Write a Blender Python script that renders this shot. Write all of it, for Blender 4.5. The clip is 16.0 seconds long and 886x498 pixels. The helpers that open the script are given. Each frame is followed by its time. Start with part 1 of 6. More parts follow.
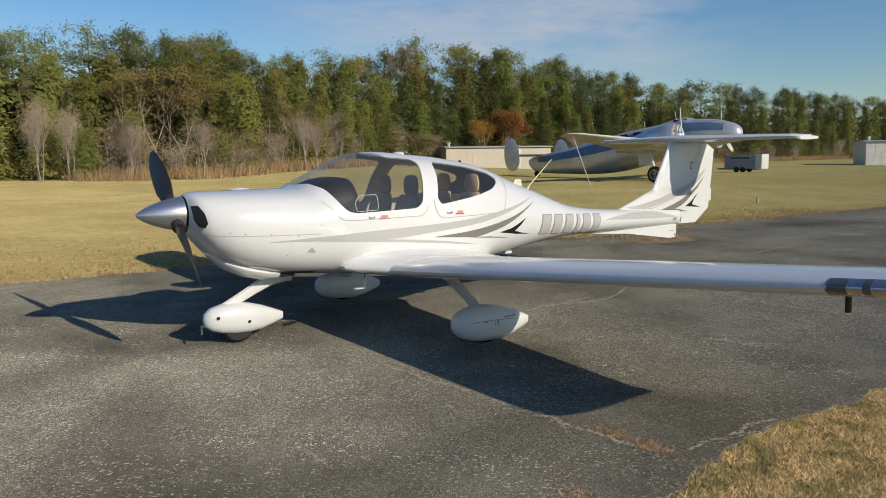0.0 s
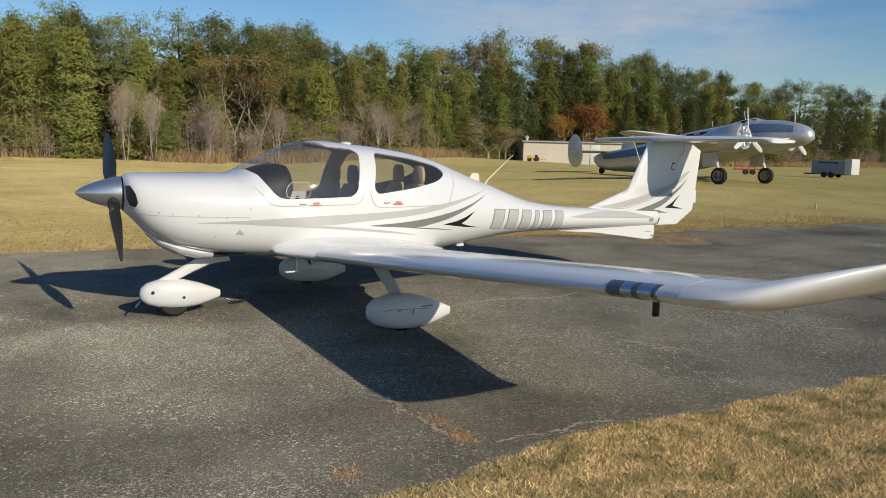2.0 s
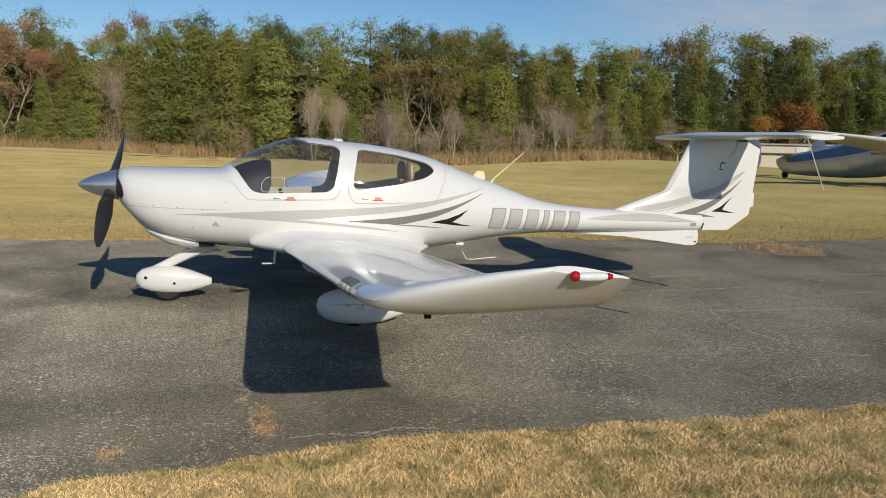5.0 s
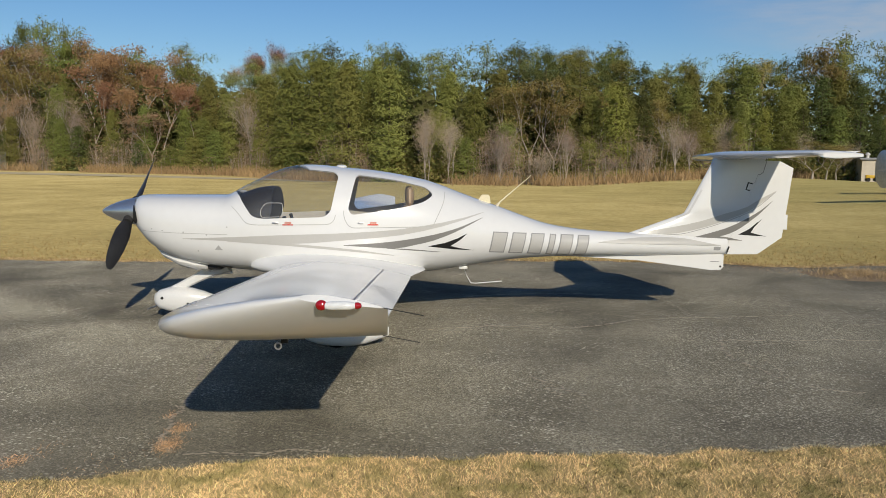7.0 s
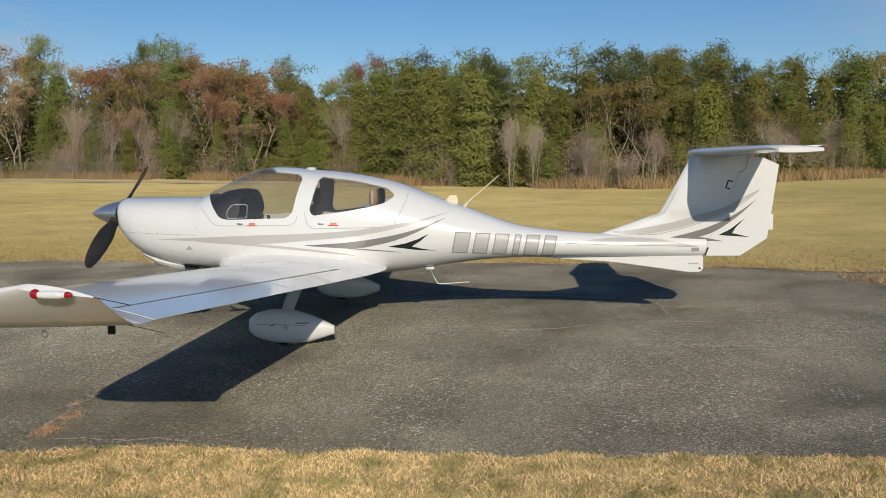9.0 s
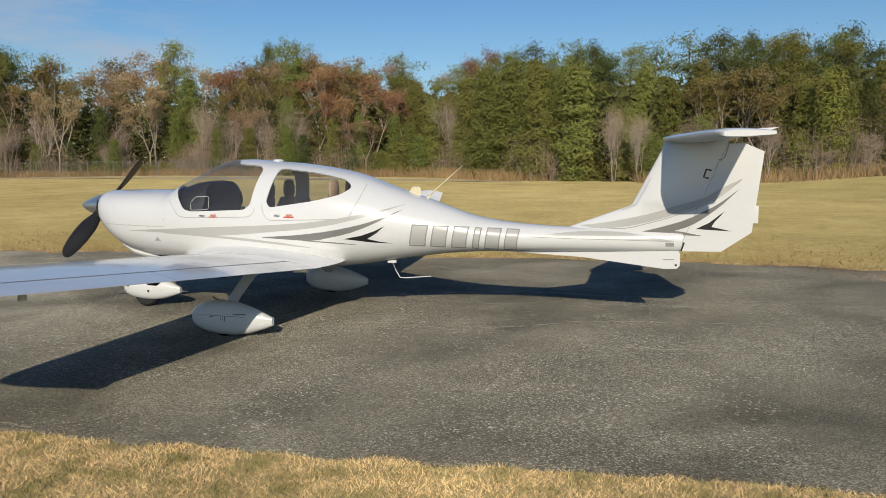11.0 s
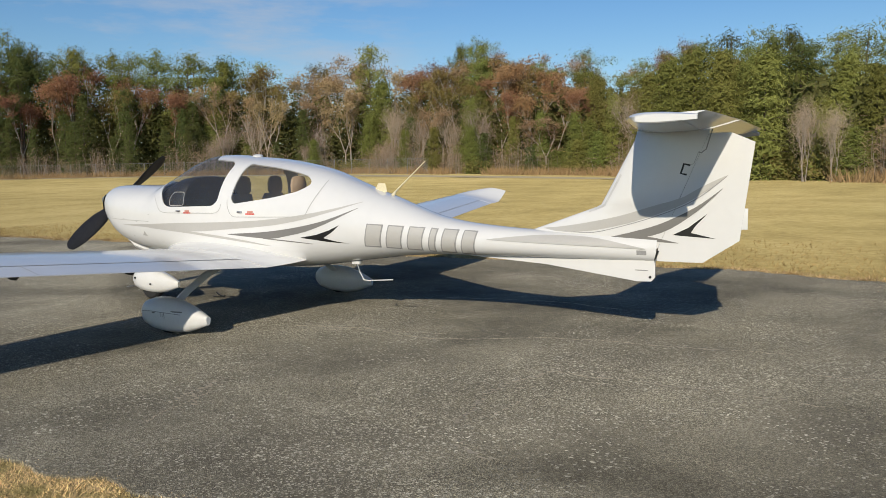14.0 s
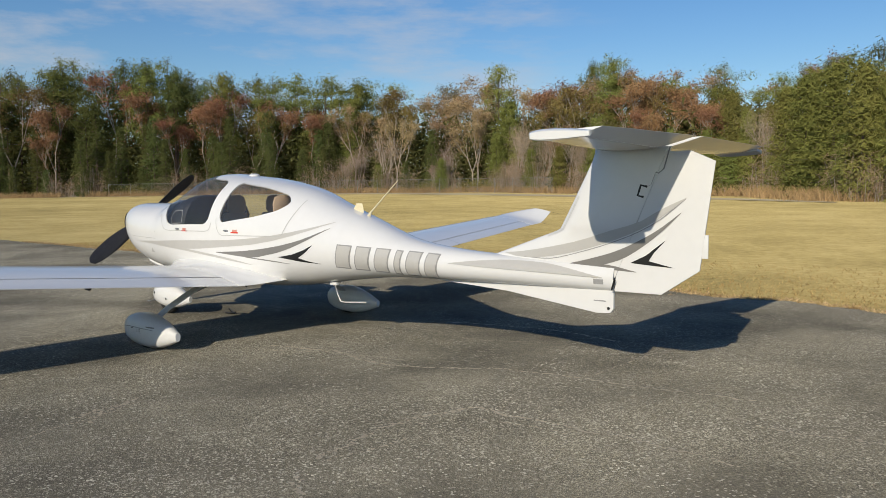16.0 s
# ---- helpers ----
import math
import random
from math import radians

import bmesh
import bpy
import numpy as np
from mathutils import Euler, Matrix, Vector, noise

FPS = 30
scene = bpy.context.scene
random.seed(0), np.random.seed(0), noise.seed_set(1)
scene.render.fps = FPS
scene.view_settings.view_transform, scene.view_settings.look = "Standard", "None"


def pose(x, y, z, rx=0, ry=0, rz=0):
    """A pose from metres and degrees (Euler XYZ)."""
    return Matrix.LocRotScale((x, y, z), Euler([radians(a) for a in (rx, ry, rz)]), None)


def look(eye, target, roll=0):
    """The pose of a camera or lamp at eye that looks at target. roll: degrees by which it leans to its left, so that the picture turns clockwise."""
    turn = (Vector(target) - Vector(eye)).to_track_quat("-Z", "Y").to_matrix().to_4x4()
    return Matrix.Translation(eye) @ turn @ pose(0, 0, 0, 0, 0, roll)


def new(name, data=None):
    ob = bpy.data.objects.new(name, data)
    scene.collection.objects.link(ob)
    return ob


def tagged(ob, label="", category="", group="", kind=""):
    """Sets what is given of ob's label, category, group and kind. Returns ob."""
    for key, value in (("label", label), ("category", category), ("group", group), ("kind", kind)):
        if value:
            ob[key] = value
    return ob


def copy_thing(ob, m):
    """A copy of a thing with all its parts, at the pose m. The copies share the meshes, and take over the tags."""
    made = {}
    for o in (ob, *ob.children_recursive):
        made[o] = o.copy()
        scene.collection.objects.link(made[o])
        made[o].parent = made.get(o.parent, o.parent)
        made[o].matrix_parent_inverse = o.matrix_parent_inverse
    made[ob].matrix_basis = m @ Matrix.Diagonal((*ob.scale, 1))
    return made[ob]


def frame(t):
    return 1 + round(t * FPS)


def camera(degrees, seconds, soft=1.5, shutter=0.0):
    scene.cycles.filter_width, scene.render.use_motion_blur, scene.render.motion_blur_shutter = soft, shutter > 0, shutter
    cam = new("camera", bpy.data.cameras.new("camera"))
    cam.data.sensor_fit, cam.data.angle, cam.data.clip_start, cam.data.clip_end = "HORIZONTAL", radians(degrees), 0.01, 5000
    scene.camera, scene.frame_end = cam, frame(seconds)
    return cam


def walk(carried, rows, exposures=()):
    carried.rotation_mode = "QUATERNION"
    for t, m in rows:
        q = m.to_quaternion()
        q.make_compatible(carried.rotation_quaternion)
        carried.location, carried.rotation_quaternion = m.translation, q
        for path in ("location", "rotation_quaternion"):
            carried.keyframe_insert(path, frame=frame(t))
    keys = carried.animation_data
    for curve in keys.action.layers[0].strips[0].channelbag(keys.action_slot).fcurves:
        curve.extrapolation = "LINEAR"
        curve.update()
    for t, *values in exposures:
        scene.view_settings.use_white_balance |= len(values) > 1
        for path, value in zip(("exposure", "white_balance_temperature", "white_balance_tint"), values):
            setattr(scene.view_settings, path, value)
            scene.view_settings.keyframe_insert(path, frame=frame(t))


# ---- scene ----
cam = camera(58.8, 16.0, 0.8)
PATH = [
    (0, (-1.661, -7.151, 1.724), (-0.537, -5.513, 1.496), -0.7),
    (0.5, (-1.363, -7.369, 1.746), (-0.291, -5.697, 1.514), -0.3),
    (1, (-1.082, -7.666, 1.731), (-0.057, -5.965, 1.492), 0.1),
    (1.5, (-0.79, -7.914, 1.734), (0.192, -6.189, 1.491), 0.7),
    (2, (-0.409, -8.11, 1.73), (0.525, -6.359, 1.482), 1.3),
    (2.5, (-0.025, -8.28, 1.714), (0.852, -6.5, 1.463), 1.5),
    (3, (0.338, -8.417, 1.717), (1.15, -6.606, 1.465), 1.4),
    (3.5, (0.74, -8.504, 1.7), (1.477, -6.662, 1.444), 1.0),
    (4, (1.097, -8.579, 1.699), (1.746, -6.706, 1.439), 1.0),
    (4.2, (1.259, -8.634, 1.698), (1.869, -6.747, 1.435), 1.1),
    (6.3, (2.767, -8.95, 1.769), (2.983, -6.974, 1.542), 1.1),
    (6.5, (2.924, -8.965, 1.758), (3.11, -6.986, 1.537), 0.9),
    (7, (3.31, -9.049, 1.781), (3.427, -7.063, 1.575), 0.5),
    (7.5, (3.698, -9.154, 1.767), (3.746, -7.165, 1.57), 0.1),
    (8, (4.077, -9.156, 1.742), (4.057, -7.165, 1.55), -0.2),
    (8.5, (4.494, -9.093, 1.74), (4.405, -7.105, 1.549), -0.3),
    (9, (4.925, -9.07, 1.738), (4.769, -7.086, 1.544), -0.2),
    (9.5, (5.361, -8.949, 1.713), (5.14, -6.972, 1.514), -0.1),
    (9.7, (5.557, -8.907, 1.707), (5.308, -6.933, 1.507), -0.3),
    (12, (7.421, -8.014, 1.631), (6.769, -6.134, 1.427), -0.5),
    (12.5, (7.768, -7.745, 1.612), (7.033, -5.896, 1.407), -0.7),
    (13, (8.137, -7.52, 1.603), (7.332, -5.702, 1.393), -0.8),
    (13.5, (8.465, -7.264, 1.613), (7.597, -5.475, 1.404), -0.7),
    (14, (8.788, -6.943, 1.61), (7.844, -5.192, 1.409), -0.6),
    (14.5, (9.094, -6.651, 1.616), (8.072, -4.942, 1.427), -0.5),
    (15, (9.382, -6.358, 1.626), (8.282, -4.696, 1.454), -0.3),
    (15.5, (9.666, -6.059, 1.636), (8.493, -4.446, 1.478), -0.2),
    (16, (9.988, -5.786, 1.611), (8.751, -4.221, 1.46), -0.3),
]
walk(cam, [(t, look(eye, target, roll)) for t, eye, target, roll in PATH],
     [(0, -0.05), (4, -0.10), (7, -0.20), (9.5, -0.20), (12.5, -0.12), (16, -0.04)])

# ---- world, sun, exposure ----
SUN = Vector((0.5, -2.2, 1.0)).normalized()
world = bpy.data.worlds.new("sky")
scene.world = world
world.use_nodes = True
wn, wl = world.node_tree.nodes, world.node_tree.links
wn.clear()
sky = wn.new("ShaderNodeTexSky")
sky.sky_type, sky.sun_disc = "NISHITA", False
sky.sun_elevation = math.asin(SUN.z)
sky.sun_rotation = math.atan2(SUN.x, SUN.y)
sky.air_density, sky.dust_density, sky.ozone_density = 1.1, 0.25, 4.0
w_co = wn.new("ShaderNodeTexCoord")
w_map = wn.new("ShaderNodeMapping")
w_map.inputs["Scale"].default_value = (1.0, 1.6, 6.0)
w_map.inputs["Location"].default_value = (0.35, 0.1, 0.0)
w_no = wn.new("ShaderNodeTexNoise")
w_no.inputs["Scale"].default_value, w_no.inputs["Detail"].default_value = 1.9, 9.0
w_no.inputs["Roughness"].default_value = 0.62
w_ra = wn.new("ShaderNodeValToRGB")
w_ra.color_ramp.elements[0].position, w_ra.color_ramp.elements[1].position = 0.46, 0.70
w_mx = wn.new("ShaderNodeMix")
w_mx.data_type = "RGBA"
w_mx.inputs["B"].default_value = (5.4, 5.6, 6.1, 1)
w_bg, w_out = wn.new("ShaderNodeBackground"), wn.new("ShaderNodeOutputWorld")
w_bg.inputs["Strength"].default_value = 0.098
wl.new(w_co.outputs["Generated"], w_map.inputs["Vector"])
wl.new(w_map.outputs["Vector"], w_no.inputs["Vector"])
wl.new(w_no.outputs["Fac"], w_ra.inputs["Fac"])
w_fac = None
for way_, wide in (((0.60, 0.74, 0.30), 0.93), ((-0.86, 0.44, 0.27), 0.90), ((-0.62, 0.74, 0.26), 0.965)):
    dp, mr = wn.new("ShaderNodeVectorMath"), wn.new("ShaderNodeMapRange")
    dp.operation, mr.interpolation_type = "DOT_PRODUCT", "SMOOTHSTEP"
    dp.inputs[1].default_value = Vector(way_).normalized()
    mr.inputs["From Min"].default_value, mr.inputs["From Max"].default_value = wide, 1.0
    mr.inputs["To Min"].default_value = 0.0
    wl.new(w_co.outputs["Generated"], dp.inputs[0]), wl.new(dp.outputs["Value"], mr.inputs["Value"])
    if w_fac is None:
        w_fac = mr.outputs["Result"]
    else:
        mm = wn.new("ShaderNodeMath")
        mm.operation = "MAXIMUM"
        wl.new(w_fac, mm.inputs[0]), wl.new(mr.outputs["Result"], mm.inputs[1])
        w_fac = mm.outputs[0]
w_mu = wn.new("ShaderNodeMath")
w_mu.operation = "MULTIPLY"
wl.new(w_ra.outputs["Color"], w_mu.inputs[0]), wl.new(w_fac, w_mu.inputs[1])
wl.new(w_mu.outputs[0], w_mx.inputs["Factor"])
w_hs = wn.new("ShaderNodeHueSaturation")
w_hs.inputs["Hue"].default_value, w_hs.inputs["Saturation"].default_value, w_hs.inputs["Value"].default_value = 0.507, 1.2, 1.05
wl.new(sky.outputs["Color"], w_hs.inputs["Color"])
wl.new(w_hs.outputs["Color"], w_mx.inputs["A"])
wl.new(w_mx.outputs["Result"], w_bg.inputs["Color"])
wl.new(w_bg.outputs["Background"], w_out.inputs["Surface"])

sun_data = bpy.data.lights.new("sun", "SUN")
sun_data.energy, sun_data.angle, sun_data.color = 4.0, radians(0.53), (1.0, 0.90, 0.725)
sun = new("sun", sun_data)
sun.matrix_world = look(SUN * 60, (0, 0, 0))
scene.view_settings.exposure = -0.05


# ---- materials ----
def mat(name, col, rough=0.5, metal=0.0, var=0.12, scale=6.0, bump=0.0, bscale=60.0, spec=0.5, coat=0.0, per_object=0.0, stretch=None):
    """A surface with variation at two scales, relief and, for repeats, a shade of their own."""
    m = bpy.data.materials.new(name)
    m.use_nodes = True
    nt = m.node_tree
    b = nt.nodes["Principled BSDF"]
    b.inputs["Roughness"].default_value, b.inputs["Metallic"].default_value = rough, metal
    b.inputs["Specular IOR Level"].default_value, b.inputs["Coat Weight"].default_value = spec, coat
    b.inputs["Coat Roughness"].default_value = 0.06
    co = nt.nodes.new("ShaderNodeTexCoord")
    src = co.outputs["Object"]
    if stretch:
        mp = nt.nodes.new("ShaderNodeMapping")
        mp.inputs["Scale"].default_value = stretch
        nt.links.new(src, mp.inputs["Vector"])
        src = mp.outputs["Vector"]
    n1, n2 = nt.nodes.new("ShaderNodeTexNoise"), nt.nodes.new("ShaderNodeTexNoise")
    n1.inputs["Scale"].default_value, n1.inputs["Detail"].default_value = scale, 5
    n2.inputs["Scale"].default_value, n2.inputs["Detail"].default_value = scale * 9, 4
    for n in (n1, n2):
        nt.links.new(src, n.inputs["Vector"])
    add = nt.nodes.new("ShaderNodeMath")
    nt.links.new(n1.outputs["Fac"], add.inputs[0]), nt.links.new(n2.outputs["Fac"], add.inputs[1])
    mr = nt.nodes.new("ShaderNodeMapRange")
    mr.inputs["From Min"].default_value, mr.inputs["From Max"].default_value = 0.65, 1.35
    mr.inputs["To Min"].default_value, mr.inputs["To Max"].default_value = 1 - var, 1 + var
    nt.links.new(add.outputs[0], mr.inputs["Value"])
    val = mr.outputs["Result"]
    if per_object:
        oi = nt.nodes.new("ShaderNodeObjectInfo")
        mo = nt.nodes.new("ShaderNodeMapRange")
        mo.inputs["To Min"].default_value, mo.inputs["To Max"].default_value = 1 - per_object, 1 + per_object
        mu = nt.nodes.new("ShaderNodeMath")
        mu.operation = "MULTIPLY"
        nt.links.new(oi.outputs["Random"], mo.inputs["Value"])
        nt.links.new(mo.outputs["Result"], mu.inputs[0]), nt.links.new(val, mu.inputs[1])
        val = mu.outputs[0]
    mx = nt.nodes.new("ShaderNodeVectorMath")
    mx.operation = "SCALE"
    mx.inputs[0].default_value = col
    nt.links.new(val, mx.inputs["Scale"])
    nt.links.new(mx.outputs["Vector"], b.inputs["Base Color"])
    if bump:
        nb = nt.nodes.new("ShaderNodeTexNoise")
        nb.inputs["Scale"].default_value, nb.inputs["Detail"].default_value = bscale, 3
        nt.links.new(src, nb.inputs["Vector"])
        bp = nt.nodes.new("ShaderNodeBump")
        bp.inputs["Strength"].default_value, bp.inputs["Distance"].default_value = bump, 0.01
        nt.links.new(nb.outputs["Fac"], bp.inputs["Height"])
        nt.links.new(bp.outputs["Normal"], b.inputs["Normal"])
    return m


def blended(name, stops, rough, layers, bump=0.0, bscale=50.0, spec=0.3):
    """A ground surface: colours along a ramp, driven by noises of several sizes (scale, weight)."""
    m = bpy.data.materials.new(name)
    m.use_nodes = True
    nt = m.node_tree
    b = nt.nodes["Principled BSDF"]
    b.inputs["Roughness"].default_value, b.inputs["Specular IOR Level"].default_value = rough, spec
    b.inputs["Diffuse Roughness"].default_value = 1.0
    co = nt.nodes.new("ShaderNodeTexCoord")
    total = None
    for scale, weight in layers:
        n = nt.nodes.new("ShaderNodeTexNoise")
        n.inputs["Scale"].default_value, n.inputs["Detail"].default_value = scale, 4
        nt.links.new(co.outputs["Object"], n.inputs["Vector"])
        ma = nt.nodes.new("ShaderNodeMath")
        ma.operation = "MULTIPLY_ADD"
        ma.inputs[1].default_value = weight
        nt.links.new(n.outputs["Fac"], ma.inputs[0])
        if total is None:
            ma.inputs[2].default_value = 0.5 - 0.5 * sum(w for _, w in layers)
        else:
            nt.links.new(total, ma.inputs[2])
        total = ma.outputs[0]
    ra = nt.nodes.new("ShaderNodeValToRGB")
    els = ra.color_ramp.elements
    while len(els) < len(stops):
        els.new(0.5)
    for e, (p, c) in zip(els, stops):
        e.position, e.color = p, (*c, 1)
    nt.links.new(total, ra.inputs["Fac"])
    nt.links.new(ra.outputs["Color"], b.inputs["Base Color"])
    if bump:
        nb = nt.nodes.new("ShaderNodeTexNoise")
        nb.inputs["Scale"].default_value, nb.inputs["Detail"].default_value = bscale, 4
        nt.links.new(co.outputs["Object"], nb.inputs["Vector"])
        bp = nt.nodes.new("ShaderNodeBump")
        bp.inputs["Strength"].default_value, bp.inputs["Distance"].default_value = bump, 0.02
        nt.links.new(nb.outputs["Fac"], bp.inputs["Height"])
        nt.links.new(bp.outputs["Normal"], b.inputs["Normal"])
    return m


def glass(name, tint, clear):
    """Thin window plastic: mostly clear, tinted, with a gloss that grows at a slant."""
    m = bpy.data.materials.new(name)
    m.use_nodes = True
    nt = m.node_tree
    nt.nodes.clear()
    out, mix = nt.nodes.new("ShaderNodeOutputMaterial"), nt.nodes.new("ShaderNodeMixShader")
    tr, gl, fr = nt.nodes.new("ShaderNodeBsdfTransparent"), nt.nodes.new("ShaderNodeBsdfGlossy"), nt.nodes.new("ShaderNodeLayerWeight")
    tr.inputs["Color"].default_value = (*[c * clear for c in tint], 1)
    gl.inputs["Roughness"].default_value = 0.03
    po, ga = nt.nodes.new("ShaderNodeMath"), nt.nodes.new("ShaderNodeMath")
    po.operation, po.inputs[1].default_value = "POWER", 4.0
    ga.operation, ga.inputs[1].default_value, ga.inputs[2].default_value = "MULTIPLY_ADD", 0.5, 0.045
    nt.links.new(fr.outputs["Facing"], po.inputs[0]), nt.links.new(po.outputs[0], ga.inputs[0])
    nt.links.new(ga.outputs[0], mix.inputs["Fac"])
    hz, df = nt.nodes.new("ShaderNodeMixShader"), nt.nodes.new("ShaderNodeBsdfDiffuse")
    hz.inputs["Fac"].default_value = 0.035
    df.inputs["Color"].default_value = (0.6, 0.6, 0.62, 1)
    nt.links.new(tr.outputs[0], hz.inputs[1]), nt.links.new(df.outputs[0], hz.inputs[2])
    nt.links.new(hz.outputs[0], mix.inputs[1])
    nt.links.new(gl.outputs[0], mix.inputs[2])
    nt.links.new(mix.outputs[0], out.inputs["Surface"])
    return m


WHITE = mat("white_gelcoat", (0.725, 0.725, 0.72), 0.22, var=0.02, scale=1.5, coat=0.5)
WHITE2 = mat("white_paint_pod", (0.715, 0.715, 0.71), 0.28, var=0.04, scale=5, coat=0.3)
GREY_L = mat("light_grey_vinyl", (0.47, 0.46, 0.44), 0.3, var=0.03)
GREY_D = mat("dark_grey_vinyl", (0.2, 0.195, 0.185), 0.3, var=0.04)
BLACK = mat("black_vinyl", (0.015, 0.015, 0.015), 0.35)
SEAM = mat("seam_sealant", (0.30, 0.30, 0.30), 0.7)
RUBBER = mat("rubber", (0.02, 0.02, 0.02), 0.8, bump=0.3, bscale=90)
CHROME = mat("polished_spinner", (0.74, 0.73, 0.72), 0.28, 0.9, var=0.06)
STEEL = mat("bare_steel", (0.45, 0.45, 0.46), 0.4, 0.9)
PROPBLK = mat("satin_black_blade", (0.022, 0.022, 0.025), 0.42, var=0.3, scale=4)
REDV = mat("red_placard", (0.6, 0.06, 0.04), 0.4)
REDL = mat("red_lens", (0.35, 0.006, 0.01), 0.1, coat=0.8)
CLEARL = mat("clear_lens", (0.75, 0.76, 0.76), 0.08, coat=0.8)
LAMPG = mat("lamp_reflector", (0.5, 0.52, 0.55), 0.12, 0.8)
GLASS = glass("cabin_acrylic", (0.92, 0.94, 0.96), 0.95)
TAN = mat("tan_leather", (0.48, 0.34, 0.21), 0.55, bump=0.2, bscale=40)
DKSEAT = mat("brown_seat_leather", (0.34, 0.26, 0.185), 0.8, bump=0.2, bscale=80)
LINING = mat("cabin_lining", (0.48, 0.45, 0.40), 0.85)
PANELB = mat("instrument_panel_black", (0.012, 0.012, 0.014), 0.6)
BARK = mat("pine_bark", (0.13, 0.095, 0.07), 0.9, var=0.35, scale=3, bump=0.5, bscale=14)
BARKG = mat("grey_bark", (0.42, 0.36, 0.295), 0.9, var=0.3, scale=3)


def asphalt_mat():
    """Worn asphalt: dark binder, pale stones, polished and stained patches, all paler towards low x."""
    m = blended("worn_asphalt", [(0.10, (0.056, 0.050, 0.038)), (0.5, (0.106, 0.096, 0.073)), (0.9, (0.182, 0.166, 0.127))], 0.85, [(0.16, 0.8), (0.55, 0.7), (1.7, 0.4), (9, 0.4), (70, 1.0)], 0.6, 140, 0.2)
    nt = m.node_tree
    b = nt.nodes["Principled BSDF"]
    base = b.inputs["Base Color"].links[0].from_socket
    co = nt.nodes.new("ShaderNodeTexCoord")
    for scale, lo, hi, gain, wear in ((115.0, 0.74, 0.97, 0.46, 0.42), (170.0, 0.55, 0.95, 0.33, 0.7), (72.0, 0.90, 0.98, 0.54, 1.3)):
        vo, ra, no, mu, mx = (nt.nodes.new(k) for k in ("ShaderNodeTexVoronoi", "ShaderNodeMapRange", "ShaderNodeTexNoise", "ShaderNodeMath", "ShaderNodeMix"))
        vo.inputs["Scale"].default_value = scale
        sp = nt.nodes.new("ShaderNodeSeparateColor")
        nt.links.new(co.outputs["Object"], vo.inputs["Vector"]), nt.links.new(co.outputs["Object"], no.inputs["Vector"])
        nt.links.new(vo.outputs["Color"], sp.inputs["Color"])
        ra.inputs["From Min"].default_value, ra.inputs["From Max"].default_value = lo, hi
        no.inputs["Scale"].default_value, no.inputs["Detail"].default_value = wear, 5.0
        nt.links.new(sp.outputs["Red"], ra.inputs["Value"])
        worn = nt.nodes.new("ShaderNodeMapRange")
        worn.inputs["From Min"].default_value, worn.inputs["From Max"].default_value = 0.38, 0.66
        worn.inputs["To Min"].default_value, worn.inputs["To Max"].default_value = 0.10, 0.9
        nt.links.new(no.outputs["Fac"], worn.inputs["Value"])
        mu.operation = "MULTIPLY"
        nt.links.new(ra.outputs["Result"], mu.inputs[0]), nt.links.new(worn.outputs["Result"], mu.inputs[1])
        mx.data_type, mx.inputs["B"].default_value = "RGBA", (gain + 0.08, gain + 0.05, gain - 0.05, 1)
        nt.links.new(mu.outputs[0], mx.inputs["Factor"]), nt.links.new(base, mx.inputs["A"])
        base = mx.outputs["Result"]
    # whole colour scaled up towards low x, along a wavering border
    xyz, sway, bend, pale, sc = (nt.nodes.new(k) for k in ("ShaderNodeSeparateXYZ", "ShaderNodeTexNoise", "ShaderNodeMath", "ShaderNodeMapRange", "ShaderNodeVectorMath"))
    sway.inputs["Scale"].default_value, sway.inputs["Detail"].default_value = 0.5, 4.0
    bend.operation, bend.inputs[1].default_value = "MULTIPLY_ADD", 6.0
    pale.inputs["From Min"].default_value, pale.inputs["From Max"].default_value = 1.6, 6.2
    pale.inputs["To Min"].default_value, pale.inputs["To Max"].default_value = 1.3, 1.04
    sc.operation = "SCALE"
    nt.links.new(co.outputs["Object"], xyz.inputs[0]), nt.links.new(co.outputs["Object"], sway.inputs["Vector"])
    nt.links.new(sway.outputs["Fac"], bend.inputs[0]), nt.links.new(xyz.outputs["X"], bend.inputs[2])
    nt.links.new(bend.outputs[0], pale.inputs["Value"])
    blot, dark, both = (nt.nodes.new(k) for k in ("ShaderNodeTexNoise", "ShaderNodeMapRange", "ShaderNodeMath"))
    blot.inputs["Scale"].default_value, blot.inputs["Detail"].default_value, blot.inputs["Distortion"].default_value = 0.42, 3.0, 0.6
    dark.inputs["From Min"].default_value, dark.inputs["From Max"].default_value = 0.36, 0.54
    dark.inputs["To Min"].default_value, dark.inputs["To Max"].default_value = 0.66, 1.06
    both.operation = "MULTIPLY"
    nt.links.new(co.outputs["Object"], blot.inputs["Vector"]), nt.links.new(blot.outputs["Fac"], dark.inputs["Value"])
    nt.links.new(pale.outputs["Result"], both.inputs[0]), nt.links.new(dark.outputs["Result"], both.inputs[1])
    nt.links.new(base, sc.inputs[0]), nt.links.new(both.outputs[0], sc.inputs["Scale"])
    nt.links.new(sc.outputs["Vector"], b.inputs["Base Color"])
    return m


